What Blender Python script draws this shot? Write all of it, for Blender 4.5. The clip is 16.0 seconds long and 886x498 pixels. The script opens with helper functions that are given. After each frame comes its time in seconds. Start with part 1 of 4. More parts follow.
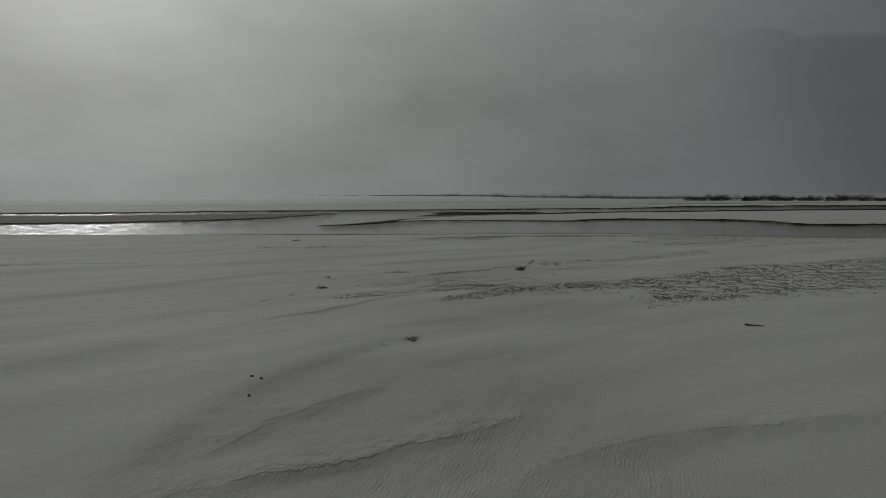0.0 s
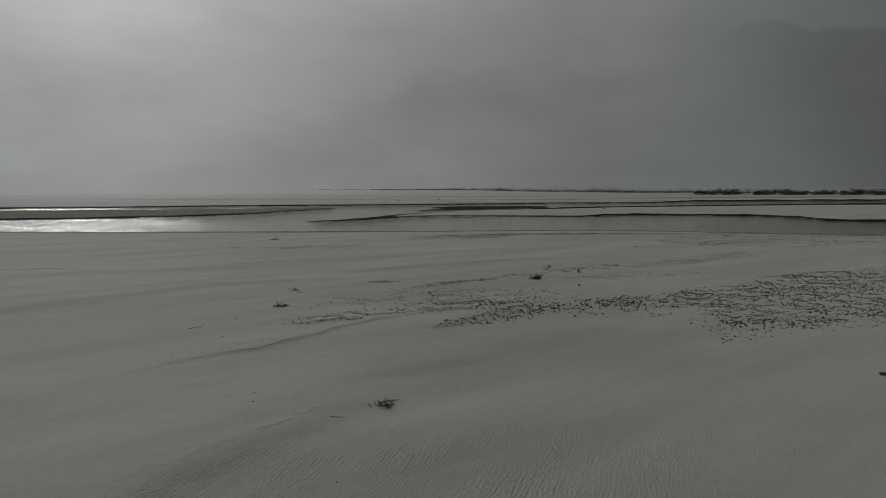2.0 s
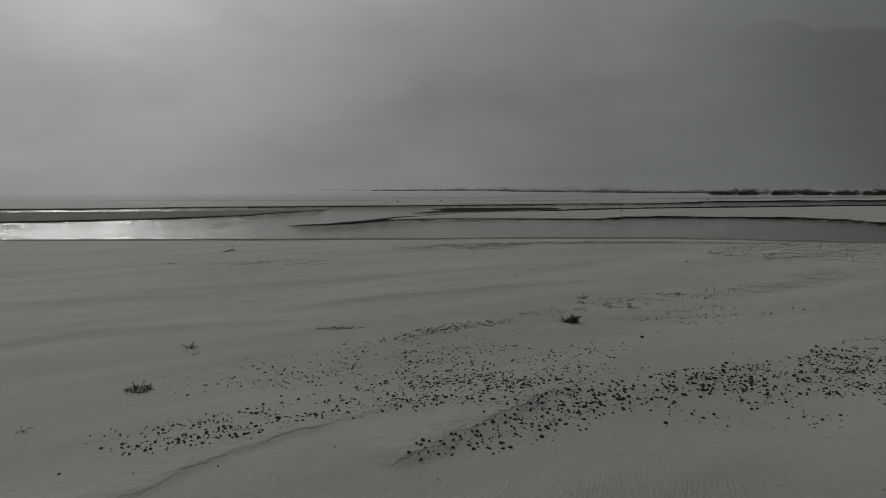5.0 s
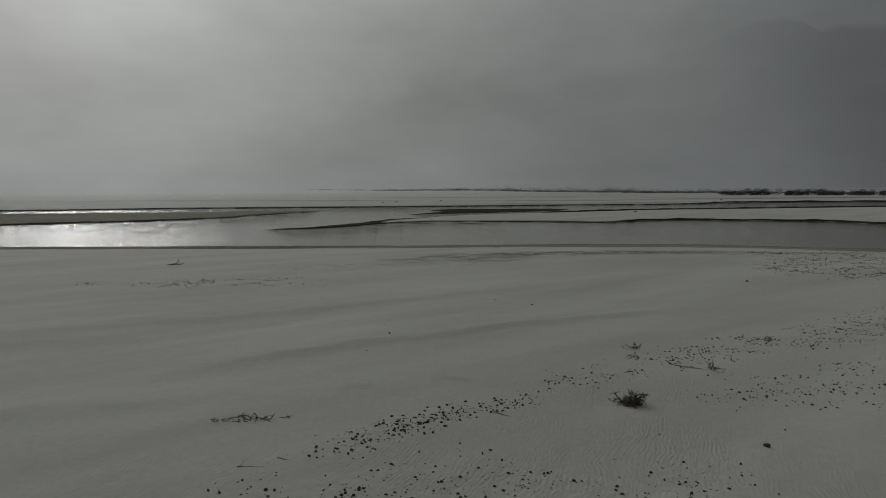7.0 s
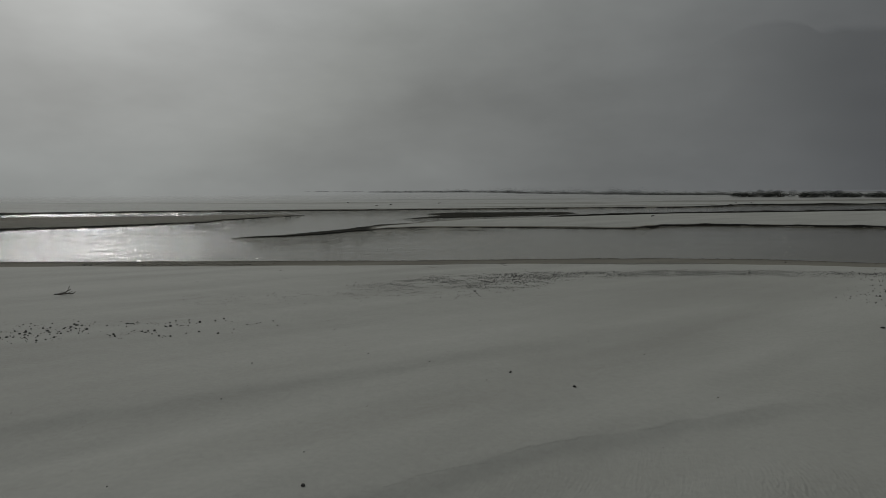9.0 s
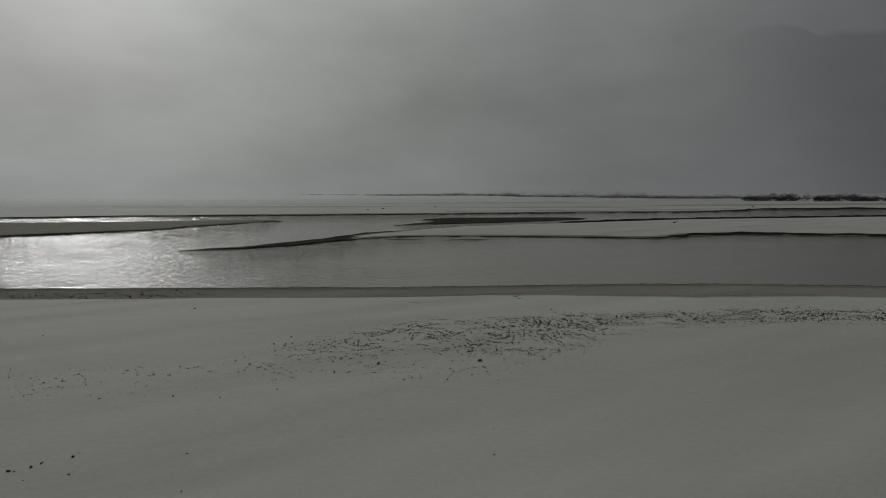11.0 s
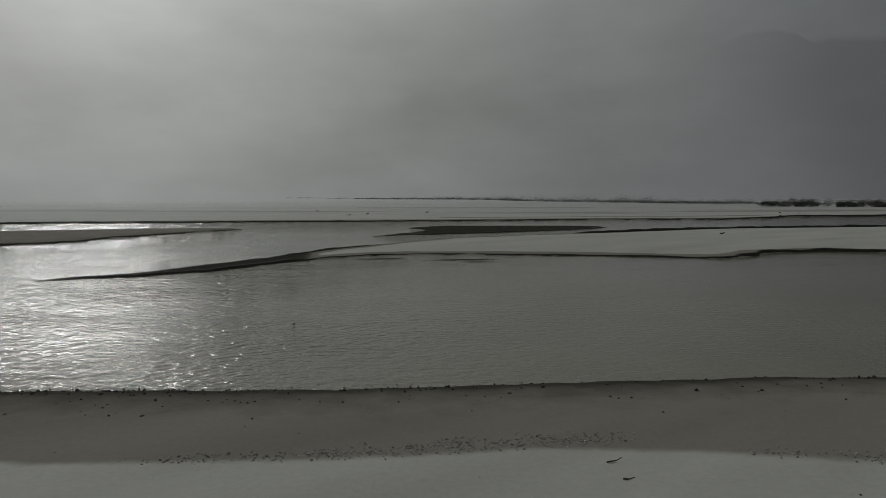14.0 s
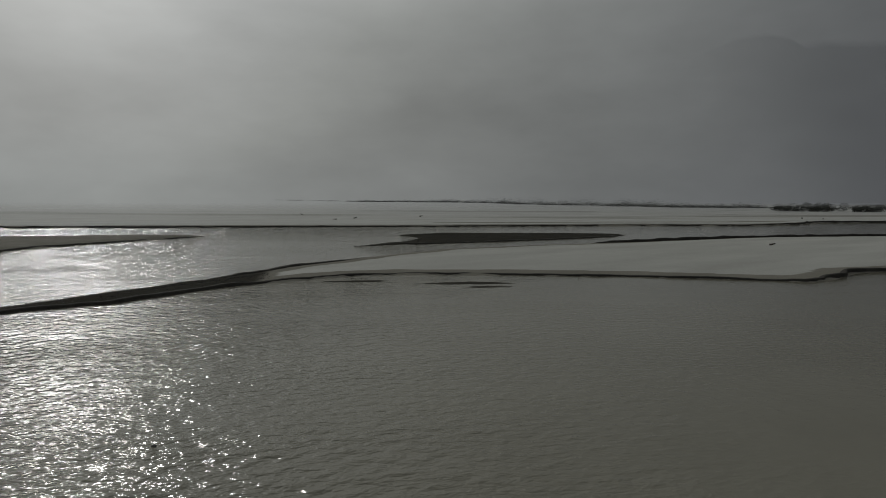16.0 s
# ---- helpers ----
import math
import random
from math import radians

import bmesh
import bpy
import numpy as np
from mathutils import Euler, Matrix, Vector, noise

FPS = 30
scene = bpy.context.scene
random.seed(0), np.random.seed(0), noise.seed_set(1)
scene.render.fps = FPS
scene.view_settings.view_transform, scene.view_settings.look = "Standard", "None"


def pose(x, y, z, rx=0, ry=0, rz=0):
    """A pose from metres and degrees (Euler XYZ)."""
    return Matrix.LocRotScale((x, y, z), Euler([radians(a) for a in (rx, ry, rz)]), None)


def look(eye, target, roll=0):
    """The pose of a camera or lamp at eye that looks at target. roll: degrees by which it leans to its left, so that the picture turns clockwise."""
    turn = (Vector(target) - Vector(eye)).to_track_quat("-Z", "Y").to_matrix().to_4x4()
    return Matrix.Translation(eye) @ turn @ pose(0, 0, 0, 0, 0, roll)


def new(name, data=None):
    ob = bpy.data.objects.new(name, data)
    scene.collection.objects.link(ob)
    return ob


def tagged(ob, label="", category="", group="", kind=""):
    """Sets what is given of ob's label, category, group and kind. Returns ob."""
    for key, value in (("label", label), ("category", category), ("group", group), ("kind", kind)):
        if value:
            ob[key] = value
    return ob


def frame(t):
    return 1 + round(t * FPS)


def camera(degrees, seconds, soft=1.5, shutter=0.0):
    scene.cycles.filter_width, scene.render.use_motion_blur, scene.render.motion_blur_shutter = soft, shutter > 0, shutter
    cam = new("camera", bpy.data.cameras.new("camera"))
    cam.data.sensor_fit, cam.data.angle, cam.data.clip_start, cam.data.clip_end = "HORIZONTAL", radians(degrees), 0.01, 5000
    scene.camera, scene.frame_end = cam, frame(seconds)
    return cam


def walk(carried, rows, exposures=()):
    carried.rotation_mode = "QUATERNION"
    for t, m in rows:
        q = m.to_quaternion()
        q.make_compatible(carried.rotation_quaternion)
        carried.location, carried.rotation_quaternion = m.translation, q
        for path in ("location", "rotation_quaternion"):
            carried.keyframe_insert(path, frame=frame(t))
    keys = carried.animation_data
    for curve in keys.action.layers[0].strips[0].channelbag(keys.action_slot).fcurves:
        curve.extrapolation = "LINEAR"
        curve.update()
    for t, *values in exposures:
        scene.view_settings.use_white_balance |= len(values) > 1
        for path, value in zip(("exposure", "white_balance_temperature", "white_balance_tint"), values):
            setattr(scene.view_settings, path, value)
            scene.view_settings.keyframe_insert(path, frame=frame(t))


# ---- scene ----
cam = camera(68.0, 16.0, soft=0.6)
PATH = [
    (0.0, pose(0.075, 0.405, 4.628, 84.716, 0.028, -0.488)),
    (0.5, pose(0.142, 2.108, 4.560, 84.571, 0.027, -0.448)),
    (1.0, pose(0.216, 3.905, 4.500, 84.409, 0.029, -0.398)),
    (1.5, pose(0.294, 5.714, 4.448, 84.289, 0.031, -0.341)),
    (2.0, pose(0.377, 7.489, 4.402, 84.226, 0.035, -0.278)),
    (2.5, pose(0.464, 9.214, 4.362, 84.209, 0.040, -0.212)),
    (3.0, pose(0.555, 10.892, 4.326, 84.221, 0.045, -0.145)),
    (3.5, pose(0.648, 12.538, 4.295, 84.244, 0.050, -0.077)),
    (4.0, pose(0.743, 14.178, 4.266, 84.266, 0.056, -0.012)),
    (4.5, pose(0.840, 15.837, 4.239, 84.277, 0.061, 0.050)),
    (5.0, pose(0.938, 17.540, 4.214, 84.279, 0.066, 0.108)),
    (5.5, pose(1.036, 19.311, 4.190, 84.273, 0.070, 0.159)),
    (6.0, pose(1.133, 21.165, 4.167, 84.264, 0.074, 0.203)),
    (6.5, pose(1.230, 23.114, 4.144, 84.260, 0.076, 0.240)),
    (7.0, pose(1.325, 25.163, 4.121, 84.266, 0.076, 0.268)),
    (7.5, pose(1.418, 27.310, 4.097, 84.286, 0.075, 0.286)),
    (8.0, pose(1.508, 29.549, 4.073, 84.320, 0.072, 0.294)),
    (8.5, pose(1.594, 31.869, 4.047, 84.368, 0.067, 0.291)),
    (9.0, pose(1.676, 34.255, 4.021, 84.427, 0.059, 0.278)),
    (9.5, pose(1.754, 36.692, 3.993, 84.494, 0.048, 0.253)),
    (10.0, pose(1.826, 39.166, 3.964, 84.563, 0.035, 0.218)),
    (10.5, pose(1.892, 41.660, 3.934, 84.632, 0.018, 0.171)),
    (11.0, pose(1.951, 44.165, 3.903, 84.699, -0.002, 0.114)),
    (11.5, pose(2.003, 46.670, 3.871, 84.761, -0.027, 0.046)),
    (12.0, pose(2.048, 49.173, 3.839, 84.820, -0.055, -0.032)),
    (12.5, pose(2.084, 51.672, 3.806, 84.877, -0.087, -0.119)),
    (13.0, pose(2.110, 54.172, 3.773, 84.933, -0.124, -0.215)),
    (13.5, pose(2.127, 56.676, 3.741, 84.988, -0.166, -0.318)),
    (14.0, pose(2.134, 59.192, 3.710, 85.043, -0.213, -0.429)),
    (14.5, pose(2.129, 61.722, 3.681, 85.096, -0.265, -0.545)),
    (15.0, pose(2.113, 64.264, 3.653, 85.148, -0.323, -0.666)),
    (15.5, pose(2.085, 66.801, 3.629, 85.208, -0.387, -0.790)),
    (16.0, pose(2.043, 69.303, 3.608, 85.298, -0.457, -0.915)),
]
walk(cam, PATH)

# ---- world, sun ----
SUN_AZ, SUN_EL = radians(-30.0), radians(24.0)
SUN_DIR = Vector((math.sin(SUN_AZ) * math.cos(SUN_EL), math.cos(SUN_AZ) * math.cos(SUN_EL), math.sin(SUN_EL)))


def node(tree, kind, **values):
    """A node with its inputs set by index (i0=...) and its attributes by name."""
    made = tree.nodes.new(kind)
    for key, value in values.items():
        if key[0] == "i" and key[1:].isdigit():
            made.inputs[int(key[1:])].default_value = value
        elif key == "operation":
            made.operation = value
        elif key == "blend_type":
            made.blend_type = value
        elif key == "data_type":
            made.data_type = value
    return made


def join(tree, a, out, b, into):
    tree.links.new(a.outputs[out], b.inputs[into])


def ramp(tree, source, out, stops):
    made = tree.nodes.new("ShaderNodeValToRGB")
    ramp_of = made.color_ramp
    while len(ramp_of.elements) < len(stops):
        ramp_of.elements.new(0.5)
    for element, (place, value) in zip(ramp_of.elements, stops):
        element.position = place
        element.color = (*value, 1) if isinstance(value, tuple) else (value, value, value, 1)
    join(tree, source, out, made, 0)
    return made


def math_node(tree, operation, a, b, clamp=False):
    """a and b: a number, or a pair of node and output."""
    made = tree.nodes.new("ShaderNodeMath")
    made.operation, made.use_clamp = operation, clamp
    for k, value in enumerate((a, b)):
        if isinstance(value, tuple):
            join(tree, value[0], value[1], made, k)
        else:
            made.inputs[k].default_value = value
    return made


world = bpy.data.worlds.new("hazy_sky")
scene.world = world
world.use_nodes = True
wt = world.node_tree
wt.nodes.clear()
w_out = wt.nodes.new("ShaderNodeOutputWorld")
w_bg = node(wt, "ShaderNodeBackground", i1=1.0)
w_sky = wt.nodes.new("ShaderNodeTexSky")
w_sky.sky_type = "NISHITA"
w_sky.sun_disc = False
w_sky.sun_elevation, w_sky.sun_rotation = SUN_EL, SUN_AZ
w_sky.dust_density, w_sky.air_density = 8.0, 1.0
w_co = wt.nodes.new("ShaderNodeTexCoord")
w_dir = node(wt, "ShaderNodeVectorMath", operation="NORMALIZE")
join(wt, w_co, "Generated", w_dir, 0)
w_dot = node(wt, "ShaderNodeVectorMath", operation="DOT_PRODUCT")
w_dot.inputs[1].default_value = SUN_DIR
join(wt, w_dir, 0, w_dot, 0)
# the veiled sun lights the dust around it: glow by the cosine of the angle from the sun
w_half = math_node(wt, "MULTIPLY_ADD", (w_dot, "Value"), 0.5)
w_half.inputs[2].default_value = 0.5
GLOW = [(0.0, 0.10), (0.50, 0.090), (0.68, 0.104), (0.78, 0.127), (0.86, 0.168), (0.92, 0.212), (0.955, 0.268), (0.98, 0.335), (0.992, 0.43), (1.0, 0.9)]
TINT = ((0.73, (0.985, 0.995, 1.06)), (0.80, (0.99, 1.0, 1.01)), (0.95, (1.0, 1.0, 0.98)), (0.985, (1.0, 1.0, 1.01)))
w_glow = ramp(wt, w_half, 0, [(p, tuple(v * float(np.interp(p, [c[0] for c in TINT], [c[1][k] for c in TINT])) for k in range(3))) for p, v in GLOW])
w_sep = wt.nodes.new("ShaderNodeSeparateXYZ")
join(wt, w_dir, 0, w_sep, 0)
# the haze thickens towards the ground and the cloud thins overhead
w_rise = ramp(wt, w_sep, "Z", [(0.0, 1.02), (0.05, 0.98), (0.12, 0.94), (0.26, 1.08), (0.40, 1.40), (0.60, 1.85), (1.0, 2.5)])
w_stretch = wt.nodes.new("ShaderNodeMapping")
w_stretch.inputs["Scale"].default_value = (2.2, 2.2, 5.0)
join(wt, w_dir, 0, w_stretch, 0)
w_cloud = node(wt, "ShaderNodeTexNoise", i2=1.1, i3=5.0, i4=0.55)
join(wt, w_stretch, 0, w_cloud, "Vector")
w_cl = ramp(wt, w_cloud, 0, [(0.30, 0.84), (0.70, 1.16)])
w_m1 = node(wt, "ShaderNodeMix", data_type="RGBA", blend_type="MULTIPLY", i0=1.0)
join(wt, w_glow, 0, w_m1, 6)
join(wt, w_rise, 0, w_m1, 7)
w_m2 = node(wt, "ShaderNodeMix", data_type="RGBA", blend_type="MULTIPLY", i0=1.0)
join(wt, w_m1, 2, w_m2, 6)
join(wt, w_cl, 0, w_m2, 7)
w_tint = node(wt, "ShaderNodeMix", data_type="RGBA", blend_type="MULTIPLY", i0=1.0)
w_tint.inputs[7].default_value = (0.962, 1.0, 0.99, 1)
join(wt, w_m2, 2, w_tint, 6)
w_add = node(wt, "ShaderNodeMix", data_type="RGBA", blend_type="ADD", i0=0.0006)
join(wt, w_tint, 2, w_add, 6)
join(wt, w_sky, 0, w_add, 7)
join(wt, w_add, 2, w_bg, 0)
join(wt, w_bg, 0, w_out, 0)

sun_lamp = bpy.data.lights.new("sun", "SUN")
sun_lamp.energy, sun_lamp.angle, sun_lamp.color = 0.60, radians(7.0), (1.0, 0.985, 0.96)
sun_object = new("sun", sun_lamp)
sun_object.matrix_world = look((0, 0, 60), Vector((0, 0, 60)) - SUN_DIR)

# ---- materials ----


def material(name):
    made = bpy.data.materials.new(name)
    made.use_nodes = True
    tree = made.node_tree
    tree.nodes.clear()
    out = tree.nodes.new("ShaderNodeOutputMaterial")
    bsdf = tree.nodes.new("ShaderNodeBsdfPrincipled")
    join(tree, bsdf, 0, out, 0)
    return made, tree, bsdf


def noise_node(tree, co, out, scale, detail=4.0, rough=0.55):
    made = node(tree, "ShaderNodeTexNoise", i2=scale, i3=detail, i4=rough)
    join(tree, co, out, made, "Vector")
    return made


def mix_colour(tree, factor, a, b, blend="MIX"):
    """factor, a, b: a value, or a pair of node and output."""
    made = node(tree, "ShaderNodeMix", data_type="RGBA", blend_type=blend)
    for k, value in ((0, factor), (6, a), (7, b)):
        if isinstance(value, tuple) and hasattr(value[0], "outputs"):
            join(tree, value[0], value[1], made, k)
        elif k == 0:
            made.inputs[0].default_value = value
        else:
            made.inputs[k].default_value = (*value, 1)
    return made


def make_sand():
    made, tree, bsdf = material("silty_sand")
    geo = tree.nodes.new("ShaderNodeNewGeometry")
    wet = tree.nodes.new("ShaderNodeAttribute")
    wet.attribute_name = "wet"
    rip = tree.nodes.new("ShaderNodeAttribute")
    rip.attribute_name = "ripple"
    side = tree.nodes.new("ShaderNodeAttribute")
    side.attribute_name = "scarp_side"
    edge_of = tree.nodes.new("ShaderNodeAttribute")
    edge_of.attribute_name = "scarp"
    stony = tree.nodes.new("ShaderNodeAttribute")
    stony.attribute_name = "stony"
    # broad tone: drifts of pale dust over darker silt, drawn out along the wind
    streak = tree.nodes.new("ShaderNodeMapping")
    streak.vector_type = "TEXTURE"
    streak.inputs["Rotation"].default_value = (0, 0, radians(34))
    streak.inputs["Scale"].default_value = (7.0, 1.6, 1.0)
    join(tree, geo, "Position", streak, 0)
    broad = noise_node(tree, streak, 0, 0.55, 4.0, 0.55)
    broad_ramp = ramp(tree, broad, 0, [(0.28, (0.334, 0.331, 0.297)), (0.50, (0.380, 0.378, 0.340)), (0.70, (0.425, 0.423, 0.383))])
    fine = noise_node(tree, geo, "Position", 9.0, 6.0, 0.65)
    fine_ramp = ramp(tree, fine, 0, [(0.30, 0.94), (0.70, 1.06)])
    grain = noise_node(tree, geo, "Position", 160.0, 2.0, 0.6)
    grain_ramp = ramp(tree, grain, 0, [(0.30, 0.85), (0.70, 1.15)])
    dry = mix_colour(tree, 1.0, (broad_ramp, 0), (fine_ramp, 0), "MULTIPLY")
    dry = mix_colour(tree, 1.0, (dry, 2), (grain_ramp, 0), "MULTIPLY")
    # coarser, darker sand lies bare where the wind has swept the pale dust away
    coarse = mix_colour(tree, 1.0, (dry, 2), (0.88, 0.875, 0.87), "MULTIPLY")
    dry = mix_colour(tree, (rip, "Fac"), (dry, 2), (coarse, 2))
    # wet silt near the water, with a ragged upper edge
    edge = noise_node(tree, geo, "Position", 1.3, 5.0, 0.6)
    shifted = math_node(tree, "MULTIPLY_ADD", (edge, 0), 0.5)
    join(tree, wet, "Fac", shifted, 2)
    wet_fac = node(tree, "ShaderNodeMapRange")
    wet_fac.interpolation_type = "SMOOTHSTEP"
    for k, value in ((1, 0.54), (2, 1.02), (3, 0.0), (4, 1.0)):
        wet_fac.inputs[k].default_value = value
    join(tree, shifted, 0, wet_fac, 0)
    damp = mix_colour(tree, 1.0, (dry, 2), (0.55, 0.525, 0.49), "MULTIPLY")
    colour = mix_colour(tree, (wet_fac, 0), (dry, 2), (damp, 2))
    dark_fac = node(tree, "ShaderNodeMapRange")
    for k, value in ((1, 1.3), (2, 1.9), (3, 0.0), (4, 1.0)):
        dark_fac.inputs[k].default_value = value
    join(tree, shifted, 0, dark_fac, 0)
    gravelly = mix_colour(tree, 1.0, (colour, 2), (0.25, 0.25, 0.245), "MULTIPLY")
    colour = mix_colour(tree, (dark_fac, 0), (colour, 2), (gravelly, 2))
    join(tree, colour, 2, bsdf, "Base Color")
    gloss = node(tree, "ShaderNodeMapRange")
    gloss.inputs[3].default_value, gloss.inputs[4].default_value = 0.85, 0.85
    join(tree, wet_fac, 0, gloss, 0)
    join(tree, gloss, 0, bsdf, "Roughness")
    sheen = node(tree, "ShaderNodeMapRange")
    sheen.inputs[3].default_value, sheen.inputs[4].default_value = 0.10, 0.0
    join(tree, wet_fac, 0, sheen, 0)
    join(tree, sheen, 0, bsdf, "Specular IOR Level")
    # wind ripples: crooked bands, strong only where the drifts are rippled
    turn = tree.nodes.new("ShaderNodeMapping")
    turn.inputs["Rotation"].default_value = (0, 0, radians(20))
    join(tree, geo, "Position", turn, 0)
    bend = noise_node(tree, geo, "Position", 0.6, 2.0, 0.5)
    bent = node(tree, "ShaderNodeVectorMath", operation="MULTIPLY_ADD")
    bent.inputs[1].default_value = (0.55, 0.55, 0.0)
    join(tree, bend, "Color", bent, 0)
    join(tree, turn, 0, bent, 2)
    draw = tree.nodes.new("ShaderNodeMapping")
    draw.inputs["Scale"].default_value = (22.0, 9.0, 1.0)
    join(tree, bent, 0, draw, 0)
    torn = noise_node(tree, draw, 0, 1.0, 2.0, 0.5)
    band = tree.nodes.new("ShaderNodeTexWave")
    band.wave_type, band.bands_direction, band.wave_profile = "BANDS", "X", "SIN"
    for key, value in (("Scale", 4.2), ("Distortion", 6.5), ("Detail", 2.0), ("Detail Scale", 0.7), ("Detail Roughness", 0.5)):
        band.inputs[key].default_value = value
    join(tree, bent, 0, band, "Vector")
    band_part = math_node(tree, "MULTIPLY", (band, "Fac"), 0.11)
    wave = math_node(tree, "MULTIPLY_ADD", (torn, 0), 0.9)
    join(tree, band_part, 0, wave, 2)
    # thin ragged scarps where the wind has cut the crust
    long_way = tree.nodes.new("ShaderNodeMapping")
    long_way.inputs["Scale"].default_value = (1.3, 0.35, 1.0)
    join(tree, bent, 0, long_way, 0)
    crust = noise_node(tree, long_way, 0, 1.0, 5.0, 0.6)
    crust_many = math_node(tree, "MULTIPLY", (crust, 0), 9.0)
    scarp = math_node(tree, "FRACT", (crust_many, 0), 0.0)
    scarp_part = math_node(tree, "MULTIPLY_ADD", (scarp, 0), 0.32)
    join(tree, wave, 0, scarp_part, 2)
    ripple = math_node(tree, "MULTIPLY", (scarp_part, 0), (rip, "Fac"))
    patchy = noise_node(tree, geo, "Position", 0.7, 3.0, 0.6)
    patchy_ramp = ramp(tree, patchy, 0, [(0.32, 0.12), (0.60, 1.0)])
    ripple = math_node(tree, "MULTIPLY", (ripple, 0), (patchy_ramp, 0))
    lumps = noise_node(tree, geo, "Position", 5.0, 5.0, 0.6)
    height = math_node(tree, "MULTIPLY_ADD", (ripple, 0), 0.044)
    lump_size = math_node(tree, "MULTIPLY_ADD", (stony, "Fac"), 0.045)
    lump_size.inputs[2].default_value = 0.004
    lump_part = math_node(tree, "MULTIPLY", (lumps, 0), (lump_size, 0))
    join(tree, lump_part, 0, height, 2)
    # crisp broken crusts along the crests of some drifts
    ragged = math_node(tree, "MULTIPLY_ADD", (lumps, 0), 0.34)
    join(tree, side, "Fac", ragged, 2)
    brink = node(tree, "ShaderNodeMapRange")
    brink.interpolation_type = "SMOOTHSTEP"
    for k, value in ((1, 0.06), (2, 0.155), (3, 0.0), (4, 1.0)):
        brink.inputs[k].default_value = value
    join(tree, ragged, 0, brink, 0)
    brink_part = math_node(tree, "MULTIPLY", (brink, 0), (edge_of, "Fac"))
    broken = noise_node(tree, geo, "Position", 1.4, 4.0, 0.65)
    broken_ramp = ramp(tree, broken, 0, [(0.36, 0.1), (0.58, 1.0)])
    brink_broken = math_node(tree, "MULTIPLY", (brink_part, 0), (broken_ramp, 0))
    brink_height = math_node(tree, "MULTIPLY_ADD", (brink_broken, 0), 0.055)
    join(tree, height, 0, brink_height, 2)
    grain_part = math_node(tree, "MULTIPLY_ADD", (fine, 0), 0.0035)
    join(tree, brink_height, 0, grain_part, 2)
    bump = node(tree, "ShaderNodeBump")
    bump.inputs["Strength"].default_value, bump.inputs["Distance"].default_value = 0.8, 1.0
    join(tree, grain_part, 0, bump, "Height")
    join(tree, bump, 0, bsdf, "Normal")
    # haze put in as transparency: far out the flat fades into the sky
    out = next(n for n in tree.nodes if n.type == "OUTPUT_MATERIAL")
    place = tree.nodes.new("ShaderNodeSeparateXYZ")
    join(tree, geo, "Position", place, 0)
    haze_fade = node(tree, "ShaderNodeMapRange")
    haze_fade.interpolation_type = "SMOOTHSTEP"
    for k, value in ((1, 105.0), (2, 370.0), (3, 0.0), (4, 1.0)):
        haze_fade.inputs[k].default_value = value
    # this painted haze is thicker towards the sun in the west
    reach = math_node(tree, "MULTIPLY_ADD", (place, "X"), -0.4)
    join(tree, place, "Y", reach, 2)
    join(tree, reach, 0, haze_fade, 0)
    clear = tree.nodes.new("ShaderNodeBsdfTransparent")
    painted_haze = tree.nodes.new("ShaderNodeMixShader")
    join(tree, haze_fade, 0, painted_haze, 0)
    join(tree, bsdf, 0, painted_haze, 1)
    join(tree, clear, 0, painted_haze, 2)
    join(tree, painted_haze, 0, out, 0)
    return made


